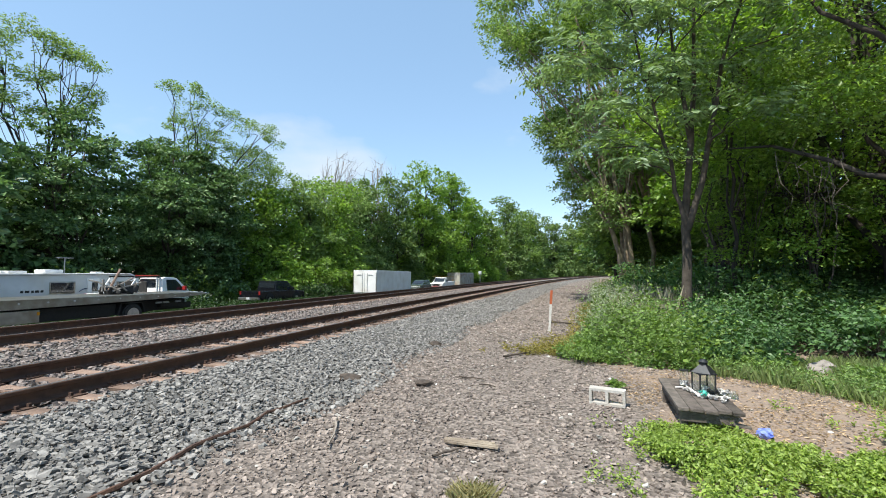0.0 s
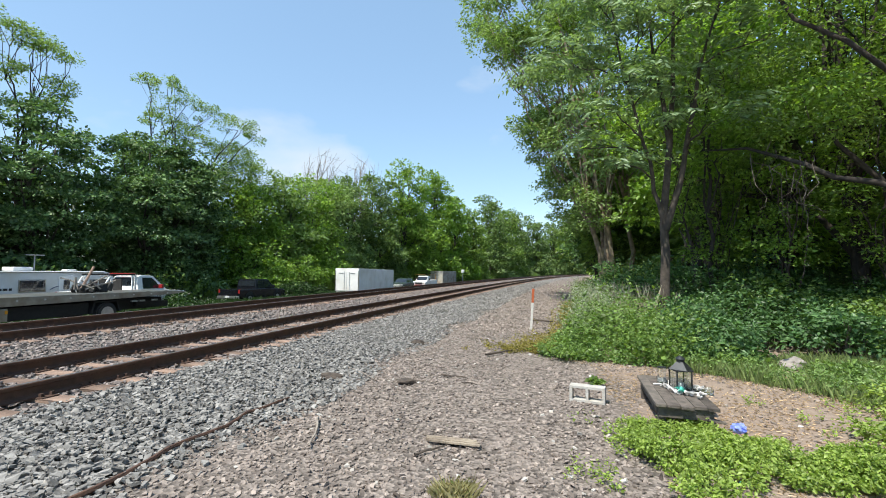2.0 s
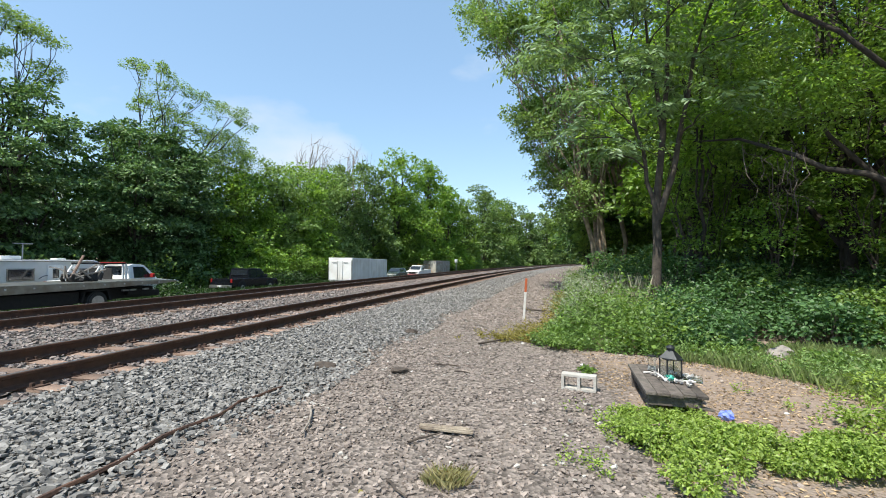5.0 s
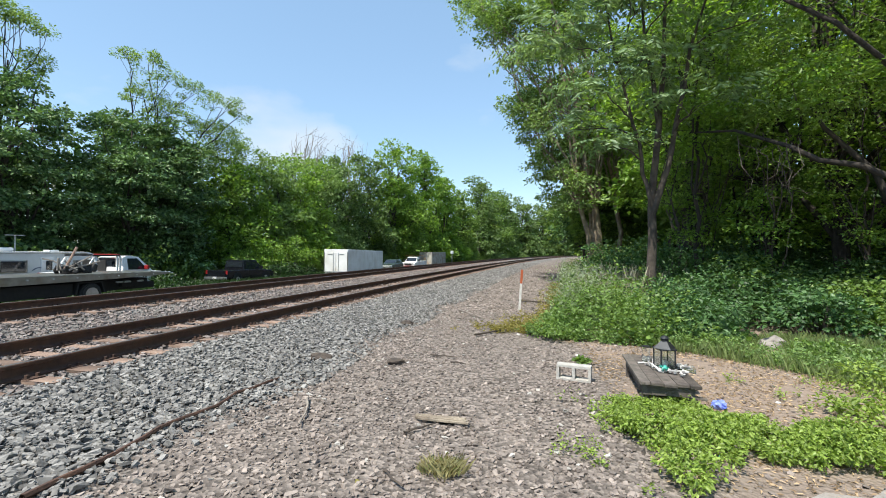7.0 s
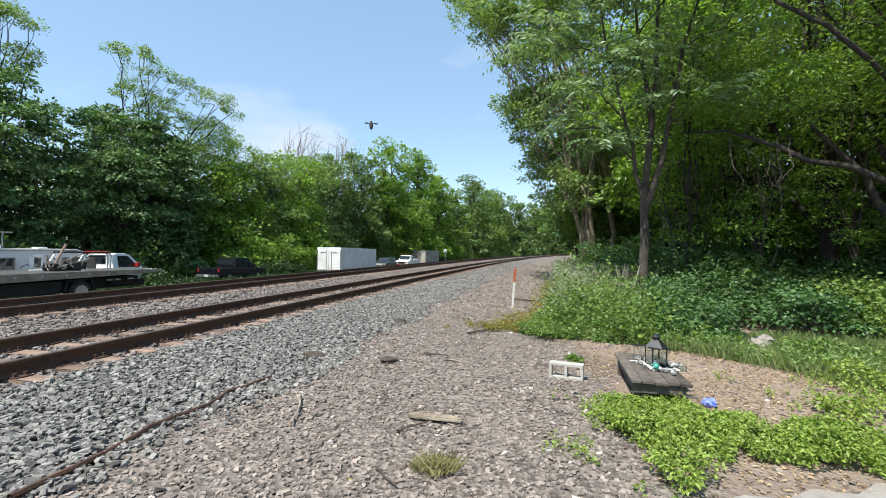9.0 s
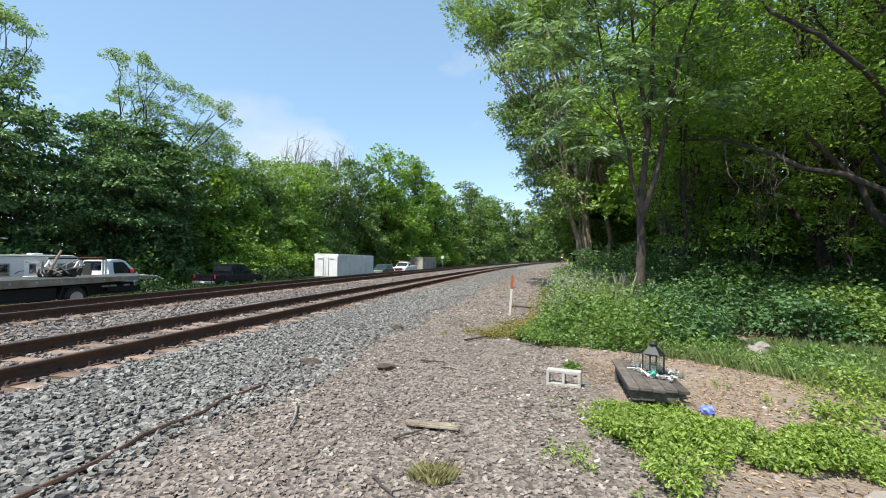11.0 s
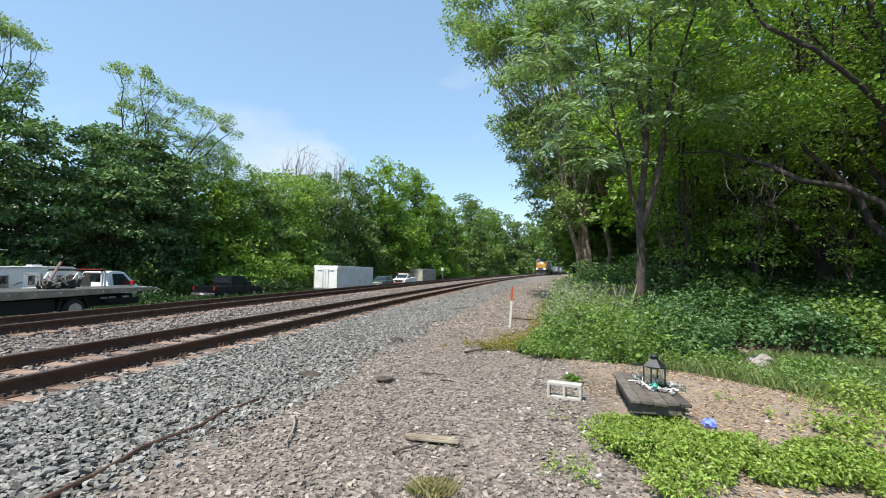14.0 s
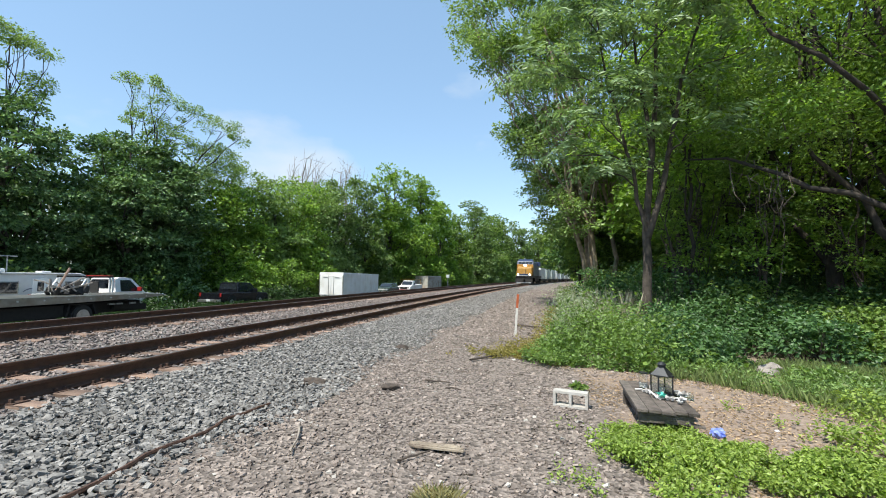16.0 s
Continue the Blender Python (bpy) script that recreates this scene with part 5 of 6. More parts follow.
def pickup(label, m, paint, length=5.9, rack=False):
    """A crew-cab pickup; x points to its front, y to its left, wheels on z = 0."""
    ob = thing("pickup_truck", label, "pickup truck", m)
    L, W = length, 1.98
    k = L / 5.9
    lower = [(0, 0.55), (0, 1.12), (1.95 * k, 1.15), (4.35 * k, 1.12), (5.65 * k, 1.02), (5.88 * k, 0.9), (5.9 * k, 0.5), (5.2 * k, 0.42), (0.6 * k, 0.42)]
    part("body", prism(lower, -W / 2, W / 2, 0.05), paint, ob)
    back = 2.72 if rack else 1.98
    cabin = [(back * k, 1.1), ((back + 0.07) * k, 1.82), ((back + 0.3) * k, 1.9), (3.5 * k, 1.88), (3.75 * k, 1.82), (4.5 * k, 1.12)]
    part("cab", prism(cabin, -W / 2 + 0.06, W / 2 - 0.06, 0.04, 0.14, 1.3), paint, ob)
    for sgn in (-1, 1):
        y = sgn * (W / 2 - 0.17)
        for x0, x1, t0, t1 in ((2.2, 2.95, 2.28, 2.95), (3.03, 4.15, 3.03, 3.6))[1 if rack else 0:]:
            bm = bmesh.new()
            v = [bm.verts.new((a * k, (y + sgn * 0.085 if z < 1.5 else y - sgn * 0.012), z)) for a, z in ((x0, 1.2), (x1, 1.2), (t1, 1.76), (t0, 1.76))]
            f = bm.faces.new(v)
            r = bmesh.ops.extrude_face_region(bm, geom=[f])
            bmesh.ops.translate(bm, verts=[q for q in r["geom"] if isinstance(q, bmesh.types.BMVert)], vec=(0, sgn * 0.035, 0))
            bmesh.ops.recalc_face_normals(bm, faces=bm.faces)
            part("window", bm, GLASS_DARK, ob)
        for x in (1.15, 4.75):
            part("wheel_arch", cyl((x * k, sgn * (W / 2 - 0.13), 0.5), 0.48, 0.3, "y", 24), BLACK, ob)
            wheel(ob, x * k, sgn * (W / 2 - 0.11), 0.39, 0.39, 0.26)
        part("tail_light", box((0.02, sgn * (W / 2 - 0.1), 0.98), (0.07, 0.15, 0.28), bevel=0.02), RED, ob, "red tail light")
        part("headlight", box((5.82 * k, sgn * (W / 2 - 0.25), 0.88), (0.12, 0.4, 0.18), bevel=0.03), CHROME, ob)
        part("mirror", box((3.95 * k, sgn * (W / 2 + 0.13), 1.3), (0.14, 0.24, 0.22), bevel=0.04), RED if rack else paint, ob)
        part("door_handle", box((2.4 * k, sgn * (W / 2 + 0.005), 1.02), (0.18, 0.03, 0.04), bevel=0.008), BLACK, ob)
    part("windscreen", box((4.1 * k, 0, 1.52), (0.03, W - 0.42, 0.72), ry=-47), GLASS_DARK, ob)
    part("rear_window", box(((back + 0.04) * k, 0, 1.55), (0.03, W - 0.5, 0.42), ry=5), GLASS_DARK, ob)
    part("tailgate", box((-0.01, 0, 0.88), (0.05, W - 0.42, 0.44), bevel=0.02), paint, ob)
    part("bumper", box((-0.1, 0, 0.55), (0.2, W - 0.1, 0.2), bevel=0.04), CHROME if not rack else BLACK, ob)
    part("front_bumper", box((5.9 * k, 0, 0.5), (0.2, W - 0.06, 0.22), bevel=0.05), BLACK, ob)
    part("grille", box((5.9 * k, 0, 0.82), (0.05, 1.1, 0.3), bevel=0.02), BLACK, ob)
    part("number_plate", box((-0.21, 0, 0.58), (0.02, 0.32, 0.16)), CREAM, ob)
    if rack:
        part("light_bar", box((2.6 * k, 0, 1.93), (0.24, 1.5, 0.1), bevel=0.03), RED, ob, "red light bar")
        part("headache_board", box((1.95 * k, 0, 1.4), (0.06, 1.5, 0.6), bevel=0.02), BLACK, ob, "dark mesh headache board")
        for y in (-0.88, 0.88):
            for x in (1.3, 2.42, 2.58):
                part("rack_post", box((x * k, y, 1.5), (0.09, 0.07, 0.84), bevel=0.015), WHITE, ob)
            part("rack_strut", box((0.95 * k, y, 1.42), (0.08, 0.07, 0.95), bevel=0.015, ry=34), WHITE, ob)
            part("rack_rail", box((1.85 * k, y, 1.92), (1.35, 0.09, 0.08), bevel=0.015), BLACK, ob)
    return ob


def flatbed():
    ob = thing("flatbed_truck", "flatbed recovery truck with dull aluminium deck", "truck", track_pose(10.35, 13.0, -0.84))
    # x along the deck towards its tail, y to the left; near side y = 0
    part("deck", prism([(-1.0, 1.36), (-1.0, 0.98), (2.0, 1.02), (6.6, 1.08), (9.0, 1.14), (9.75, 1.2), (9.9, 1.24), (9.5, 1.31), (6, 1.34)], 0.0, 2.45, 0.015), ALU, ob, "dull aluminium deck with worn edge")
    for i in range(11):
        part("marker_light", cyl((-0.6 + i * 0.93, -0.012, 1.215), 0.035, 0.03, "y", 12), CREAM, ob)
    for i in range(9):
        part("stake_pocket", box((0.2 + i * 1.05, -0.02, 1.31), (0.16, 0.035, 0.07), bevel=0.008), ALU, ob)
    # Chassis deepened into a black mass standing for the shadow under the deck.
    part("chassis", box((4.0, 1.3, 0.75), (10.0, 1.3, 0.5), bevel=0.03), BLACK, ob)
    part("side_guard", box((3.5, 0.5, 0.72), (3.0, 0.5, 0.5), bevel=0.03), BLACK, ob)
    part("mudguard", prism([(5.0, 0.5), (5.15, 1.0), (6.2, 1.0), (6.4, 0.5), (6.3, 0.5), (6.15, 0.95), (5.2, 0.95), (5.1, 0.5)], 0.15, 0.8), BLACK, ob)
    part("toolbox", box((1.0, 0.33, 0.72), (1.9, 0.6, 0.46), bevel=0.02), ALU, ob, "scuffed aluminium toolbox")
    part("toolbox_latch", box((1.9, 0.02, 0.82), (0.08, 0.03, 0.12)), AMBER, ob)
    for y in (0.28, 2.15):
        wheel(ob, 5.72, y, 0.47, 0.47, 0.32, -1 if y < 1 else 1)
    part("axle", cyl((5.72, 1.2, 0.47), 0.09, 1.9, "y", 12), BLACK, ob)
    part("tail_lift", box((8.3, 1.2, 0.72), (1.8, 1.5, 0.3), bevel=0.05, ry=4), BLACK, ob)
    for x in (7.1, 7.5, 8.2):
        part("tail_lamp", box((x, 0.25, 0.9), (0.3, 0.1, 0.08), bevel=0.015), STEEL_GREY, ob)
    # scrap on the deck
    rng = np.random.default_rng(9)
    sc = thing("scrap_pile", "dark tangle of scrap with poles on the deck", "scrap", track_pose(15.9, 14.2, 0.5))
    bm = bmesh.new()
    for k in range(26):
        add_box(bm, (rng.uniform(-0.5, 0.8), rng.uniform(-0.4, 0.4), rng.uniform(0.05, 0.25)), rng.uniform(0.08, 0.38, 3), rng.uniform(0, 180), 0.03, 0.8, rng.uniform(-30, 30), rng.uniform(-30, 30))
    part("heap", bm, BLACK, sc)
    for k in range(7):
        v, f = tubes([(bend(rng, (rng.uniform(-0.6, 0.4), rng.uniform(-0.4, 0.2), 0.15), (rng.uniform(-1.1, 1.2), rng.uniform(-0.4, 0.4), rng.uniform(0.5, 0.75)), 5, 0.06), [0.035] * 5)], 6)
        part("pole", array_mesh("pole", v, f, BARK_GREY), None, sc)
    v, f = tubes([(bend(rng, (-0.25, 0, 0.2), (0.25, 0, 1.15), 4, 0.02), [0.05] * 4)], 6)
    part("board", array_mesh("board", v, f, TIE_WOOD), None, sc, "upright reddish board")


def caravan():
    ob = thing("caravan", "white travel trailer with grey windows and rooftop units", "caravan", track_pose(13.0, 21.5, -1.13))
    ob.scale = (1.1, 1.1, 1.03)
    prof = [(0, 0.5), (0, 2.2), (0.25, 2.42), (8.7, 2.42), (9.05, 2.28), (9.3, 1.95), (9.45, 1.5), (9.4, 0.6), (9.2, 0.5)]
    part("body", prism(prof, 0.0, 2.4, 0.05), CREAM, ob)
    for x, w, z, h in ((5.05, 1.1, 1.66, 0.56), (8.05, 0.34, 1.68, 0.46), (1.8, 1.2, 1.66, 0.5)):
        w1 = part("window", box((x, -0.012, z), (w, 0.05, h), bevel=0.03), GLASS_DARK, ob, "grey caravan window")
        part("window_frame", box((x, -0.005, z), (w + 0.1, 0.03, h + 0.1), bevel=0.03), ALU, w1)
    d = part("door", box((6.6, -0.01, 1.36), (0.72, 0.05, 1.6), bevel=0.05), WHITE, ob)
    part("door_window", box((6.62, -0.045, 1.68), (0.3, 0.03, 0.5), bevel=0.02), GLASS_DARK, d)
    part("door_handle", box((6.9, -0.05, 1.3), (0.06, 0.05, 0.12), bevel=0.01), BLACK, d)
    part("roof_unit", box((5.15, 1.2, 2.53), (0.9, 0.8, 0.22), bevel=0.08), WHITE, ob, "white rooftop air conditioner")
    part("roof_unit", box((3.6, 1.2, 2.49), (0.8, 0.7, 0.14), bevel=0.05), WHITE, ob)
    part("roof_vent", box((2.4, 1.2, 2.48), (0.45, 0.45, 0.1), bevel=0.04), WHITE, ob)
    part("roof_vent", box((7.6, 1.2, 2.47), (0.5, 0.45, 0.1), bevel=0.04), WHITE, ob)
    part("antenna_mast", cyl((5.75, 1.0, 2.85), 0.03, 0.9, "z", 8), STEEL_GREY, ob)
    part("antenna", box((5.75, 1.0, 3.3), (0.85, 0.12, 0.05), bevel=0.015), STEEL_GREY, ob)
    part("awning_rail", box((4.6, -0.02, 2.36), (8.0, 0.04, 0.04)), ALU, ob)
    # faded side lettering as plain bars, and a swoosh
    for i, (x, w) in enumerate(((3.3, 0.12), (3.52, 0.18), (3.74, 0.1), (3.93, 0.18), (4.14, 0.12))):
        part("lettering_bar", box((x, -0.004, 1.5), (w, 0.02, 0.12)), BLACK, ob)
    v, f = tubes([(np.array([(5.85 + 0.55 * q, -0.01, 1.42 + 0.16 * math.sin(q * 2.6)) for q in np.linspace(0, 1, 8)]), [0.022] * 8)], 5)
    part("swoosh", array_mesh("swoosh", v, f, NAVY), None, ob)
    for x in (4.2, 5.0):
        wheel(ob, x, 0.16, 0.34, 0.34, 0.2, -1)
        wheel(ob, x, 2.24, 0.34, 0.34, 0.2)
    part("chassis", box((4.8, 1.2, 0.45), (9.0, 2.0, 0.14)), BLACK, ob)


def box_trailer():
    ob = thing("box_trailer", "white enclosed box trailer with double rear doors", "trailer", track_pose(42.9, 14.35, -1.15, 4.0))
    L, W, H = 11.2, 2.6, 2.9
    part("body", prism([(0, 0.55), (0, H), (L, H - 0.12), (L, 0.5)], 0, W, 0.03), WHITE, ob)
    for i in range(13):
        part("side_rib", box((0.5 + i * 0.85, -0.008, 1.6), (0.035, 0.02, 2.2)), WHITE, ob)
    for y in (0.67, 1.93):
        d = part("rear_door", box((-0.02, y, 1.62), (0.05, 1.2, 1.95), bevel=0.02), WHITE, ob)
        part("lock_bar", cyl((-0.07, y + (0.35 if y < 1 else -0.35), 1.6), 0.02, 1.95, "z", 8), STEEL_GREY, d)
        part("vent", box((-0.055, y, 2.38), (0.03, 0.5, 0.1)), STEEL_GREY, d)
    part("corner_post", box((-0.01, 0.04, 1.6), (0.1, 0.1, 2.1), bevel=0.02), ALU, ob)
    part("corner_post", box((-0.01, W - 0.04, 1.6), (0.1, 0.1, 2.1), bevel=0.02), ALU, ob)
    part("bumper", box((-0.08, W / 2, 0.55), (0.14, W - 0.1, 0.18), bevel=0.03), STEEL_GREY, ob)
    for x in (5.2, 6.1):
        wheel(ob, x, 0.1, 0.36, 0.36, 0.22, -1)
        wheel(ob, x, W - 0.1, 0.36, 0.36, 0.22)
    part("axle", box((5.65, W / 2, 0.45), (2.2, W - 0.4, 0.2)), BLACK, ob)


def hatchback():
    ob = thing("car", "dark green hatchback car parked by the road", "car", track_pose(59.6, 15.4, ROAD_Z, 180))
    W = 1.78
    part("body", prism([(0, 0.35), (0, 0.95), (0.6, 1.0), (3.1, 0.98), (4.1, 0.85), (4.25, 0.6), (4.2, 0.3), (0.2, 0.28)], -W / 2, W / 2, 0.06), CAR_GREEN, ob)
    part("cabin", prism([(0.15, 0.95), (0.5, 1.5), (1.1, 1.58), (2.2, 1.55), (3.25, 0.96)], -W / 2 + 0.05, W / 2 - 0.05, 0.05, 0.16, 1.2), CAR_GREEN, ob)
    part("windscreen", box((2.75, 0, 1.27), (0.03, W - 0.4, 0.74), ry=-60), GLASS_DARK, ob)
    for sgn in (-1, 1):
        part("window", box((1.6, sgn * (W / 2 - 0.13), 1.24), (1.7, 0.04, 0.32), rx=-sgn * -14), GLASS_DARK, ob)
        part("headlight", box((4.12, sgn * 0.62, 0.72), (0.2, 0.36, 0.16), bevel=0.04), CHROME, ob)
        for x in (0.75, 3.4):
            wheel(ob, x, sgn * (W / 2 - 0.08), 0.31, 0.31, 0.2)
    part("bumper", box((4.2, 0, 0.45), (0.16, W - 0.1, 0.2), bevel=0.05), CHROME, ob)


def utility_truck():
    ob = thing("utility_truck", "white utility truck with ladder rack facing the road", "truck", track_pose(69.5, 15.4, ROAD_Z - 0.1, 180))
    W = 2.0
    part("body", prism([(0, 0.5), (0, 1.3), (3.0, 1.3), (4.4, 1.2), (5.6, 1.1), (5.8, 0.9), (5.8, 0.45), (0.3, 0.42)], -W / 2, W / 2, 0.05), WHITE, ob)
    part("cab", prism([(2.9, 1.2), (2.95, 1.85), (3.3, 1.93), (3.9, 1.9), (4.7, 1.18)], -W / 2 + 0.08, W / 2 - 0.08, 0.04, 0.14, 1.4), WHITE, ob)
    part("windscreen", box((4.32, 0, 1.55), (0.03, W - 0.45, 0.78), ry=-48), GLASS_DARK, ob)
    for y in (-0.9, 0.9):
        part("rack_rail", box((2.6, y, 2.1), (4.4, 0.06, 0.06)), ORANGE, ob)
        part("rack_post", box((0.6, y, 1.7), (0.06, 0.06, 0.8)), ORANGE, ob)
        part("headlight", box((5.75, y * 0.78, 0.9), (0.12, 0.36, 0.2), bevel=0.03), CHROME, ob)
        part("mirror", box((4.2, y * 1.28, 1.45), (0.12, 0.2, 0.3), bevel=0.03), BLACK, ob)
        for x in (1.0, 4.7):
            wheel(ob, x, y, 0.38, 0.38, 0.25)
    part("grille", box((5.82, 0, 0.85), (0.05, 1.1, 0.3)), BLACK, ob)
    part("bumper", box((5.88, 0, 0.52), (0.18, W - 0.05, 0.2), bevel=0.04), RED, ob, "red front bumper")


def yard():
    sh = thing("storage_container", "weathered grey steel storage container by the trees", "container", track_pose(76.0, 15.6, -0.9))
    bm = box((4.2, 1.2, 1.2), (8.4, 2.4, 2.4), bevel=0.02)
    part("body", bm, SHED, sh)
    for i in range(26):
        part("rib", box((0.2 + i * 0.32, -0.02, 1.2), (0.16, 0.05, 2.1)), SHED, sh)
    part("door", box((-0.02, 1.2, 1.2), (0.05, 2.2, 2.2), bevel=0.02), SHED, sh)
    mb = thing("meter_box", "white meter box on a grey post", "utility box", track_pose(81.0, 13.4, -0.8))
    part("post", cyl((0, 0, 1.2), 0.06, 2.4, "z", 10), STEEL_GREY, mb)
    part("cabinet", box((0, 0, 2.3), (0.3, 0.5, 0.6), bevel=0.03), WHITE, mb)
    part("lid", box((-0.16, 0, 2.3), (0.03, 0.42, 0.5), bevel=0.01), CREAM, mb)


flatbed()
caravan()
pickup("white work pickup with red light bar and bed rack", track_pose(18.6, 19.0, -1.02), WHITE, 5.9, True).scale = (1.12, 1.12, 1.16)
pickup("glossy black crew-cab pickup parked by the bushes", track_pose(29.4, 18.35, -1.1), CAR_BLACK, 5.6)
box_trailer()
hatchback()
utility_truck()
yard()

# ---------------------------------------------------------------- small things beside the path
CONCRETE = mat("cast_concrete", (0.50, 0.48, 0.45), (0.38, 0.36, 0.33), 0.92, scale=18, bump=0.5, bump_scale=90, dirt=(0.42, 0.39, 0.35), dirt_scale=9)
DARK_WOOD = mat("dark_stained_planks", (0.125, 0.104, 0.090), (0.070, 0.058, 0.050), 0.8, scale=12, bump=0.6, bump_scale=40, objrand=0.3)
GREY_WOOD = mat("weathered_grey_wood", (0.17, 0.145, 0.125), (0.10, 0.085, 0.075), 0.9, scale=10, bump=0.6, bump_scale=40)
RAW_WOOD = mat("split_pale_wood", (0.33, 0.275, 0.21), (0.19, 0.15, 0.115), 0.9, scale=7, bump=0.7, bump_scale=35)
STICK_WOOD = mat("dry_stick", (0.30, 0.26, 0.22), (0.18, 0.15, 0.13), 0.9, scale=14)
DARK_STICK = mat("dark_stick", (0.09, 0.07, 0.055), (0.05, 0.04, 0.035), 0.9, scale=14)
STAKE_WHITE = mat("white_stake_paint", (0.6, 0.58, 0.55), (0.48, 0.46, 0.43), 0.7, scale=14)
STAKE_ORANGE = mat("orange_stake_paint", (0.42, 0.095, 0.03), (0.34, 0.075, 0.025), 0.65, scale=14)
LANTERN_METAL = mat("dark_lantern_metal", (0.035, 0.038, 0.042), (0.05, 0.052, 0.055), 0.5, 0.6, scale=14)
PETAL = mat("white_cloth_petal", (0.66, 0.64, 0.62), (0.55, 0.53, 0.51), 0.8, scale=14)
TEAL = mat("teal_plastic", (0.10, 0.50, 0.40), (0.08, 0.42, 0.34), 0.5, scale=14)
BLUE = mat("blue_plastic_film", (0.10, 0.16, 0.62), (0.30, 0.36, 0.72), 0.4, scale=20)
GLASS = glassy("clear_glass")
ROCK = mat("grey_rock", (0.36, 0.33, 0.30), (0.24, 0.215, 0.195), 0.95, scale=6, bump=0.8, bump_scale=20)


def block():
    bm = bmesh.new()
    ob = thing("concrete_block", "grey hollow concrete block lying on its side", "concrete block", pose(0.755, 6.09, 0.0, 0, 0, -14))
    L, H, D, t = 0.43, 0.205, 0.14, 0.034
    add_box(bm, (0, 0, t / 2), (L, D, t), bevel=0.004)
    add_box(bm, (0, 0, H - t / 2), (L, D, t), bevel=0.004)
    for x in (-L / 2 + t / 2, 0, L / 2 - t / 2):
        add_box(bm, (x, 0, H / 2), (t, D - 0.004, H - 2 * t + 0.004))
    part("block", bm, CONCRETE, ob)


def stake():
    ob = thing("marker_stake", "leaning white wooden marker stake with orange top", "stake", pose(0.1, 13.05, 0, 0, 3.2, 0))
    part("shaft", box((0, 0, 0.36), (0.062, 0.04, 0.82), bevel=0.006), STAKE_WHITE, ob)
    part("painted_top", box((0, 0, 0.965), (0.064, 0.042, 0.39), bevel=0.008), STAKE_ORANGE, ob, "orange painted top")


def table():
    m = pose(1.675, 5.83, 0, 0, 0, -5)
    ob = thing("low_table", "low dark weathered plank table in the dirt", "table", m)
    for i, (x, w, mt) in enumerate(((-0.235, 0.105, GREY_WOOD), (-0.115, 0.125, DARK_WOOD), (0.015, 0.125, DARK_WOOD), (0.143, 0.12, DARK_WOOD), (0.26, 0.105, DARK_WOOD))):
        bm = box((x, 0.02 * (i % 2), 0.255 + 0.004 * (i == 0)), (w, 1.38 + 0.03 * (i % 3), 0.035), bevel=0.006, rz=0.25 * (i % 2))
        part("plank", bm, mt, ob)
    for y in (-0.62, 0.62):
        part("apron", box((0.01, y, 0.18), (0.52, 0.035, 0.11), bevel=0.005), DARK_WOOD, ob)
    for x in (-0.24, 0.26):
        part("side_rail", box((x, 0, 0.19), (0.035, 1.2, 0.09), bevel=0.005), DARK_WOOD, ob)
        for y in (-0.57, 0.57):
            part("leg", box((x * 0.9, y, 0.12), (0.075, 0.075, 0.24), bevel=0.006), DARK_WOOD, ob)
    part("loose_lath", box((0.30, -0.63, 0.13), (0.16, 0.05, 0.025), bevel=0.004, ry=8), DARK_WOOD, ob)
    top = 0.2725
    ln = thing("lantern", "dark metal garden lantern with glass sides", "lantern", pose(1.765, 5.80, top, 0, 0, 12))
    w = 0.085
    part("base", box((0, 0, 0.012), (0.19, 0.19, 0.024), bevel=0.004), LANTERN_METAL, ln)
    for x in (-w, w):
        for y in (-w, w):
            part("post", box((x, y, 0.13), (0.014, 0.014, 0.22)), LANTERN_METAL, ln)
    part("collar", box((0, 0, 0.245), (0.2, 0.2, 0.018), bevel=0.004), LANTERN_METAL, ln)
    part("roof", cyl((0, 0, 0.295), 0.14, 0.085, "z", 4, 0.05), LANTERN_METAL, ln).rotation_euler = (0, 0, 0)
    part("chimney", cyl((0, 0, 0.35), 0.042, 0.05, "z", 16), LANTERN_METAL, ln)
    part("cap", cyl((0, 0, 0.385), 0.055, 0.03, "z", 16, 0.02), LANTERN_METAL, ln)
    for d in range(4):
        a = d * math.pi / 2
        part("pane", box((math.cos(a) * w, math.sin(a) * w, 0.13), (0.003 if d % 2 == 0 else 0.155, 0.155 if d % 2 == 0 else 0.003, 0.21)), GLASS, ln)
    part("candle", cyl((0, 0, 0.06), 0.035, 0.075, "z", 16), PETAL, ln, "white candle")
    jar = thing("glass_jar", "clear glass candle jar on the table", "jar", pose(1.66, 6.18, top))
    bm = cyl((0, 0, 0.095), 0.05, 0.19, "z", 20)
    bmesh.ops.delete(bm, geom=[f for f in bm.faces if f.normal.z > 0.9], context="FACES")
    part("glass", bm, GLASS, jar, smooth=False)
    part("candle", cyl((0, 0, 0.035), 0.038, 0.05, "z", 16), PETAL, jar)
    part("rim", cyl((0, 0, 0.19), 0.052, 0.012, "z", 20), LANTERN_METAL, jar)
    tray = thing("plastic_tray", "clear plastic tray with white cloth flowers", "tray", pose(1.97, 5.72, top, 0, 0, -8))
    bm = box((0, 0, 0.006), (0.2, 0.13, 0.012))
    for x, y, sx, sy in ((0.1, 0, 0.004, 0.13), (-0.1, 0, 0.004, 0.13), (0, 0.065, 0.2, 0.004), (0, -0.065, 0.2, 0.004)):
        add_box(bm, (x, y, 0.035), (sx, sy, 0.06))
    part("tray", bm, GLASS, tray)
    rng = np.random.default_rng(31)

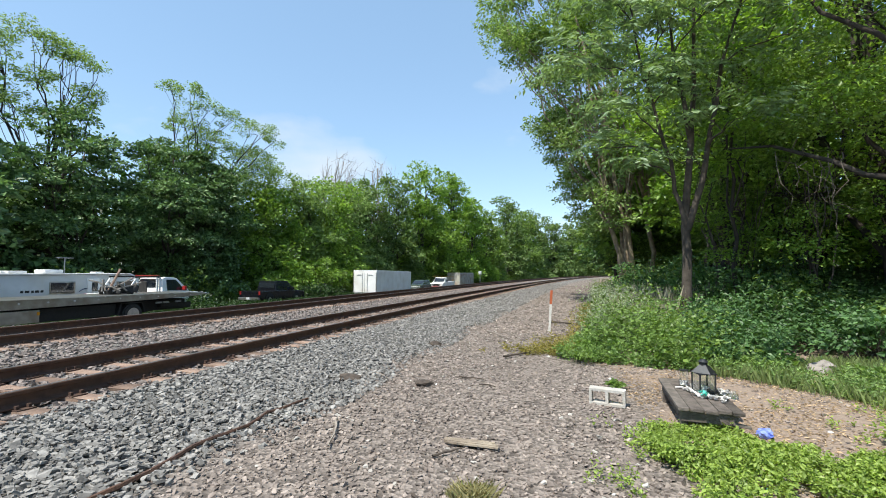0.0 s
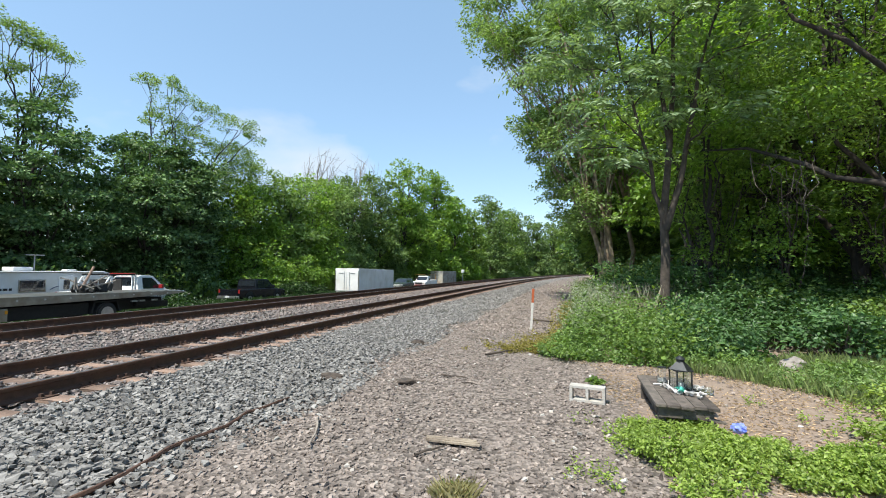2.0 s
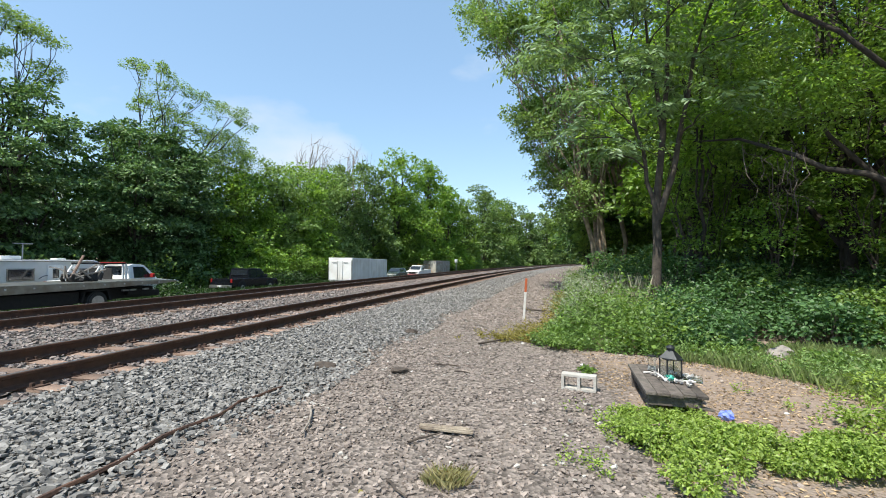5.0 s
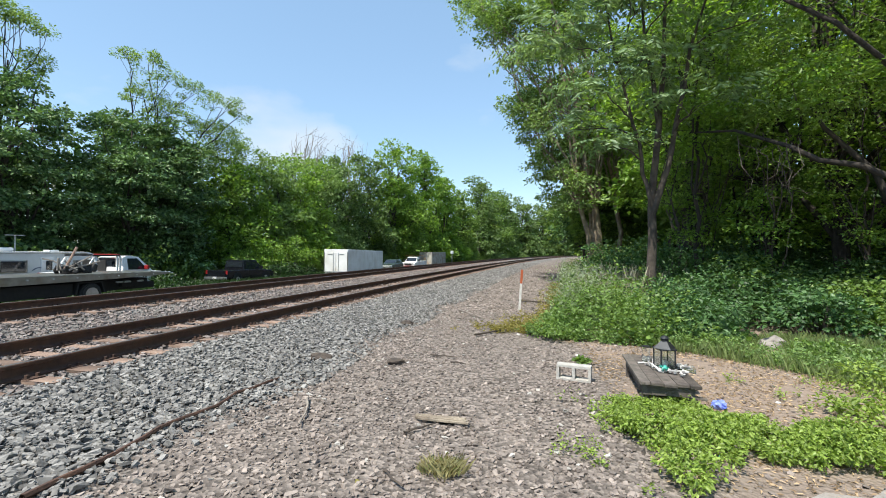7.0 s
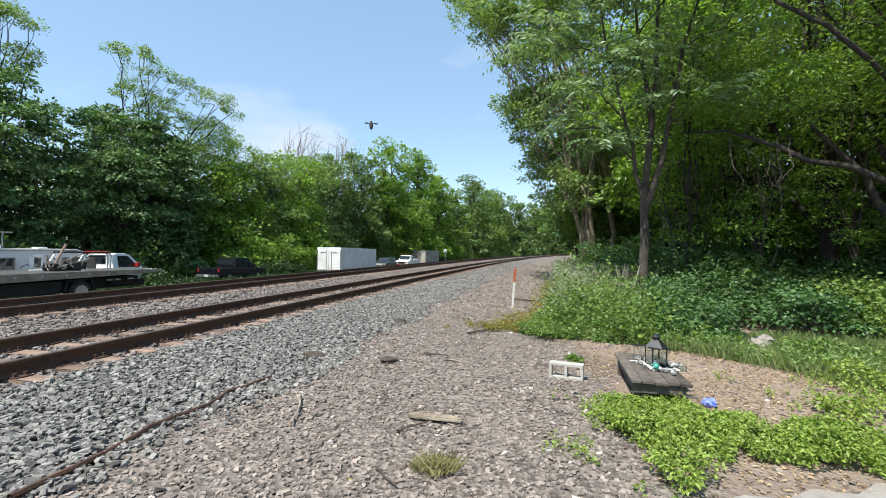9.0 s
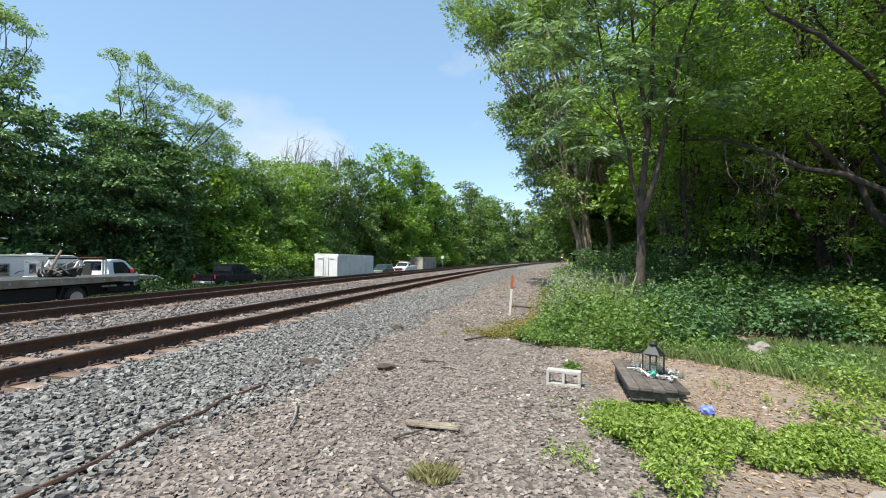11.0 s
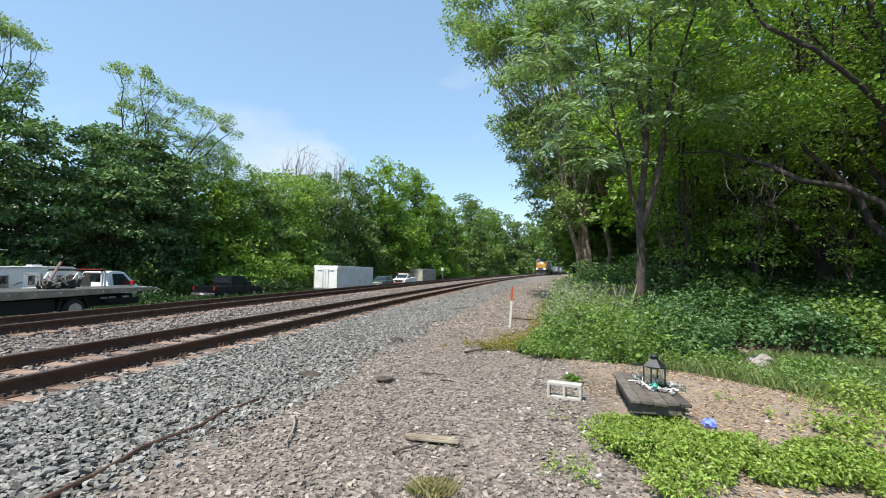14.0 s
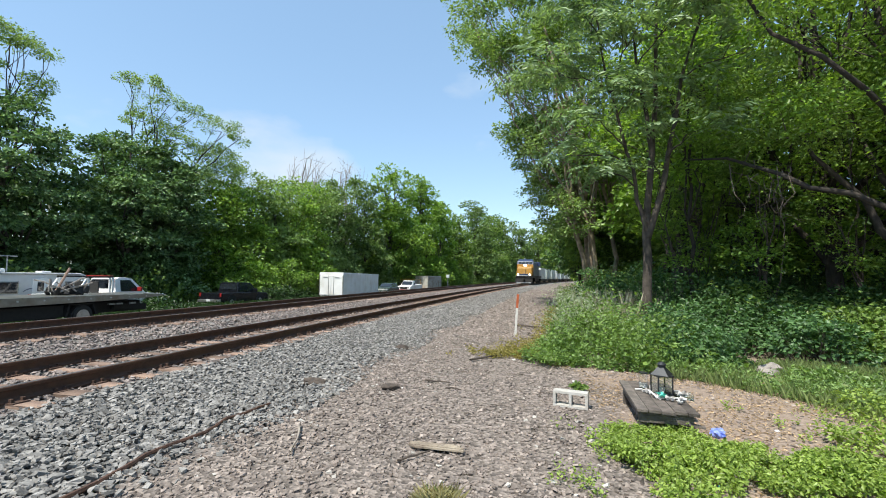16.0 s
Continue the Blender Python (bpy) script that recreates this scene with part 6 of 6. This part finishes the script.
    def bloom(name, label, x, y, z, r, mt):
        b = thing(name, label, "flower", pose(x, y, z, rng.uniform(-25, 25), rng.uniform(-25, 25), rng.uniform(0, 360)), "faded flowers on the table")
        n = 9
        P = np.zeros((n * 2, 3))
        a = np.linspace(0, 4 * np.pi, n * 2)
        D = np.stack([np.cos(a), np.sin(a), np.where(np.arange(n * 2) < n, 0.35, 1.0)], -1)
        part("petals", leaf_mesh("petals", leaves(rng, P + np.array([0, 0, r * 0.3]), D, r, 0.8), mt), None, b)
        part("heart", cyl((0, 0, r * 0.2), r * 0.35, r * 0.4, "z", 8), mt, b)
    for x, y in ((1.70, 5.62), (1.76, 5.58), (1.80, 5.55), (1.84, 5.64), (1.66, 5.7), (1.93, 5.9), (1.88, 5.98), (1.98, 5.95), (1.62, 5.86), (1.60, 5.92), (1.9, 5.55), (1.84, 5.46)):
        bloom("cloth_flower", "faded white cloth flower on the table", x, y, top + 0.012, rng.uniform(0.025, 0.045), PETAL)
    for x, y in ((1.72, 5.6), (1.74, 5.66), (1.71, 5.68)):
        bloom("cloth_flower", "teal cloth flower on the table", x, y, top + 0.03, 0.04, TEAL)
    for x, y in ((1.95, 5.72), (2.0, 5.70), (1.98, 5.76)):
        bloom("cloth_flower", "white cloth flower in the tray", x, y, top + 0.03, 0.04, PETAL)
    for k, (x0, y0, x1, y1) in enumerate(((1.52, 6.02, 1.66, 5.98), (1.63, 5.8, 1.69, 5.98), (1.86, 5.9, 2.02, 5.98), (1.66, 5.62, 1.60, 5.74), (1.86, 5.68, 1.98, 5.62))):
        st = thing("flower_stem", "pale bent stem lying on the table", "stem", pose((x0 + x1) / 2, (y0 + y1) / 2, top), "stems on the table")
        v, f = tubes([(bend(rng, (x0 - (x0 + x1) / 2, y0 - (y0 + y1) / 2, 0.012), (x1 - (x0 + x1) / 2, y1 - (y0 + y1) / 2, 0.02 + 0.05 * (k % 2)), 5, 0.08), [0.011] * 5)], 6)
        part("stem", array_mesh("stem", v, f, PETAL if k != 2 else RAW_WOOD), None, st)
    # crumpled blue film on the ground
    bl = thing("crumpled_bag", "crumpled blue plastic bag on the ground", "bag", pose(2.16, 5.27, 0.0))
    bm = bmesh.new()
    bmesh.ops.create_icosphere(bm, subdivisions=3, radius=0.07)
    for v in bm.verts:
        v.co *= 1 + 0.45 * noise.noise(v.co * 28)
        v.co.z = max(v.co.z * 0.75 + 0.045, 0.0)
    part("film", bm, BLUE, bl)


def stick(name, label, a, b, r, mt, seed, wob=0.06, cat="stick", n=7):
    rng = np.random.default_rng(seed)
    a, b = np.array(a, float), np.array(b, float)
    c = (a + b) / 2
    z = float(ground_z(c[0], c[1]))
    ob = thing(name, label, cat, pose(c[0], c[1], z), "dry sticks on the gravel" if name == "stick" else "")
    p = bend(rng, a - c, b - c, n, wob)
    p[:, 2] = r * 0.9 + 0.02 + np.abs(rng.normal(0, 0.008, n))
    v, f = tubes([(p, np.linspace(r, r * 0.55, n))], 6)
    part("wood", array_mesh("wood", v, f, mt, False), None, ob)
    return ob


def chunk(name, label, cat, x, y, s, mt, seed, rz=0.0):
    ob = thing(name, label, cat, pose(x, y, float(ground_z(x, y)), 0, 0, rz))
    bm = bmesh.new()
    bmesh.ops.create_icosphere(bm, subdivisions=3, radius=0.5)
    off = Vector((seed * 3.1, seed * 1.7, 0))
    for v in bm.verts:
        v.co *= 1 + 0.5 * noise.noise(v.co * 2.2 + off) + 0.15 * noise.noise(v.co * 7 + off)
        v.co = Vector((v.co.x * s[0], v.co.y * s[1], max(v.co.z * s[2] + s[2] * 0.3, 0.0)))
    part("lump", bm, mt, ob)


block()
stake()
table()
pw = thing("split_wood", "pale split piece of broken timber on the gravel", "timber", pose(-0.73, 4.36, 0.0, 0, 0, -2))
_r = np.random.default_rng(41)
bm = bmesh.new()
for k in range(5):
    add_box(bm, (_r.uniform(-0.06, 0.06), -0.05 + k * 0.024, 0.024 + 0.004 * (k % 2)), (0.44 + _r.uniform(-0.08, 0.1), 0.022, 0.022 + 0.008 * (k % 3)), _r.uniform(-3, 3), 0.004)
part("timber", bm, RAW_WOOD, pw)
for k, (a, b, r, mt, lab) in enumerate((
        ((-2.21, 4.63, 0), (-1.94, 3.89, 0), 0.014, STICK_WOOD, "thin grey stick on the gravel"), ((-1.57, 12.38, 0), (-0.73, 10.91, 0), 0.02, STICK_WOOD, "pale bare branch on the gravel"),
        ((-0.78, 8.77, 0), (-0.09, 9.7, 0), 0.022, DARK_STICK, "dark crooked branch on the gravel"), ((-0.98, 3.98, 0), (-0.74, 4.26, 0), 0.011, DARK_STICK, "short dark stick by the timber"),
        ((-2.9, 7.1, 0), (-2.2, 6.4, 0), 0.012, STICK_WOOD, "pale stick on the ballast edge"), ((-1.3, 6.95, 0), (-0.9, 6.85, 0), 0.014, DARK_STICK, "dark stick on the path"),
        ((-0.93, 6.55, 0), (-0.7, 6.5, 0), 0.013, DARK_STICK, "dark stick on the path"), ((-0.95, 3.25, 0), (-0.75, 3.05, 0), 0.012, DARK_STICK, "dark twig on the path"),
        ((0.1, 15.3, 0), (1.3, 14.7, 0), 0.03, DARK_STICK, "dark broken bough lying across the path"), ((0.2, 9.3, 0), (0.9, 9.4, 0), 0.02, STICK_WOOD, "dead branch at the weed edge"),
        ((-0.4, 5.9, 0), (-0.15, 5.85, 0), 0.01, STICK_WOOD, "thin grey stick on the gravel"))):
    stick("stick", lab, a, b, r, mt, 50 + k)
stick("rusty_cable", "rusty cable lying half buried in gravel", (-3.05, 2.4, 0), (-2.87, 5.2, 0), 0.024, RAIL_RUST, 71, 0.05, "cable", 14)
chunk("timber_chunk", "dark rotten chunk of old tie", "timber", -2.84, 6.34, (0.34, 0.14, 0.12), DARK_STICK, 2, -8)
chunk("timber_chunk", "dark rotten chunk of old tie", "timber", -2.37, 9.77, (0.3, 0.18, 0.13), DARK_STICK, 3, 10)
chunk("asphalt_lump", "dark crumbled lump on the path", "lump", -1.72, 6.42, (0.26, 0.16, 0.1), DARK_STICK, 4, 20)
chunk("rock", "pale grey rock in the grass", "rock", 4.56, 8.95, (0.46, 0.28, 0.24), ROCK, 5, 15)
for x, y, w, mt, lab in ((1.86, 4.28, 0.05, BLUE, "small blue plastic scrap among the weeds"), (1.66, 4.02, 0.045, TEAL, "small teal plastic scrap among the weeds"), (0.98, 7.55, 0.06, PETAL, "white paper scrap at the weed edge"),
                         (0.05, 9.2, 0.07, PETAL, "white paper scrap on the gravel"), (-1.55, 6.5, 0.05, PETAL, "white paper scrap on the gravel"), (-1.1, 3.1, 0.045, L_YELLOW, "yellow leaf scrap on the gravel"), (2.9, 5.6, 0.05, PETAL, "white paper scrap on the soil")):
    chunk("plastic_scrap", lab, "litter", x, y, (w, w * 0.7, w * 0.5), mt, int(x * 7) + 9, x * 40)
_r = np.random.default_rng(43)
P = np.stack([-0.52 + _r.normal(0, 0.06, 40), 3.37 + _r.normal(0, 0.045, 40), np.zeros(40)], -1)
blades("grass_tuft", "dry yellowish grass tuft in the gravel", P, _r.uniform(0.05, 0.12, 40), 15, L_TUFT, 44, 0.0016, 0.4)
blades("green_tuft", "few green shoots in the dry tuft", P[:10] + np.array([0, 0.01, 0]), _r.uniform(0.04, 0.09, 10), 8, L_GRASS, 45, 0.0018, 0.4)

# a small insect that crosses the view
FLY = ((-0.5131, 0.5381, 1.9451), (-0.4063, 0.6447, 1.8934), (-0.1460, 0.4602, 1.7801))
fly = thing("flying_insect", "small dark flying insect in the air", "insect", pose(-0.9, -1.6, 2.3))
bm = bmesh.new()
bmesh.ops.create_uvsphere(bm, u_segments=12, v_segments=8, radius=0.5)
bmesh.ops.scale(bm, vec=(0.0042, 0.011, 0.0042), verts=bm.verts)
part("body", bm, BLACK, fly)
for sgn in (-1, 1):
    bm = bmesh.new()
    bmesh.ops.create_circle(bm, cap_ends=True, segments=12, radius=0.5)
    bmesh.ops.scale(bm, vec=(0.005, 0.002, 1), verts=bm.verts)
    bmesh.ops.solidify(bm, geom=list(bm.faces), thickness=0.0002)
    bmesh.ops.translate(bm, vec=(sgn * 0.0045, 0.001, 0.0018), verts=bm.verts)
    part("wing", bm, BLACK, fly)


def motions():
    for k, ob in enumerate([engine] + wagons):
        lag = 0.0 if k == 0 else 23.0 + (k - 1) * 14.6
        rows = []
        for t in (0, 2, 4, 6, 8, 10, 12, 14, 16):
            s = TRAIN_END + SPEED * (16 - t) + lag
            rows.append((t, track_pose(s, 0.755, 0.275)))
        walk(ob, rows)

    path = [(0, (-0.9, -1.6, 2.3)), (8.3, (-1.9, -0.2, 2.4)), (8.5, FLY[0]), (8.6, FLY[1]), (8.7, (0.5, -0.4, 2.3)), (8.9, (-0.25, 0.25, 2.5)), (9.0, FLY[2]), (9.1, (0.2, -0.5, 1.7)), (16, (0.5, -2.0, 1.5))]
    walk(fly, [(t, pose(*p, 70, 0, 20)) for t, p in path])


motions()
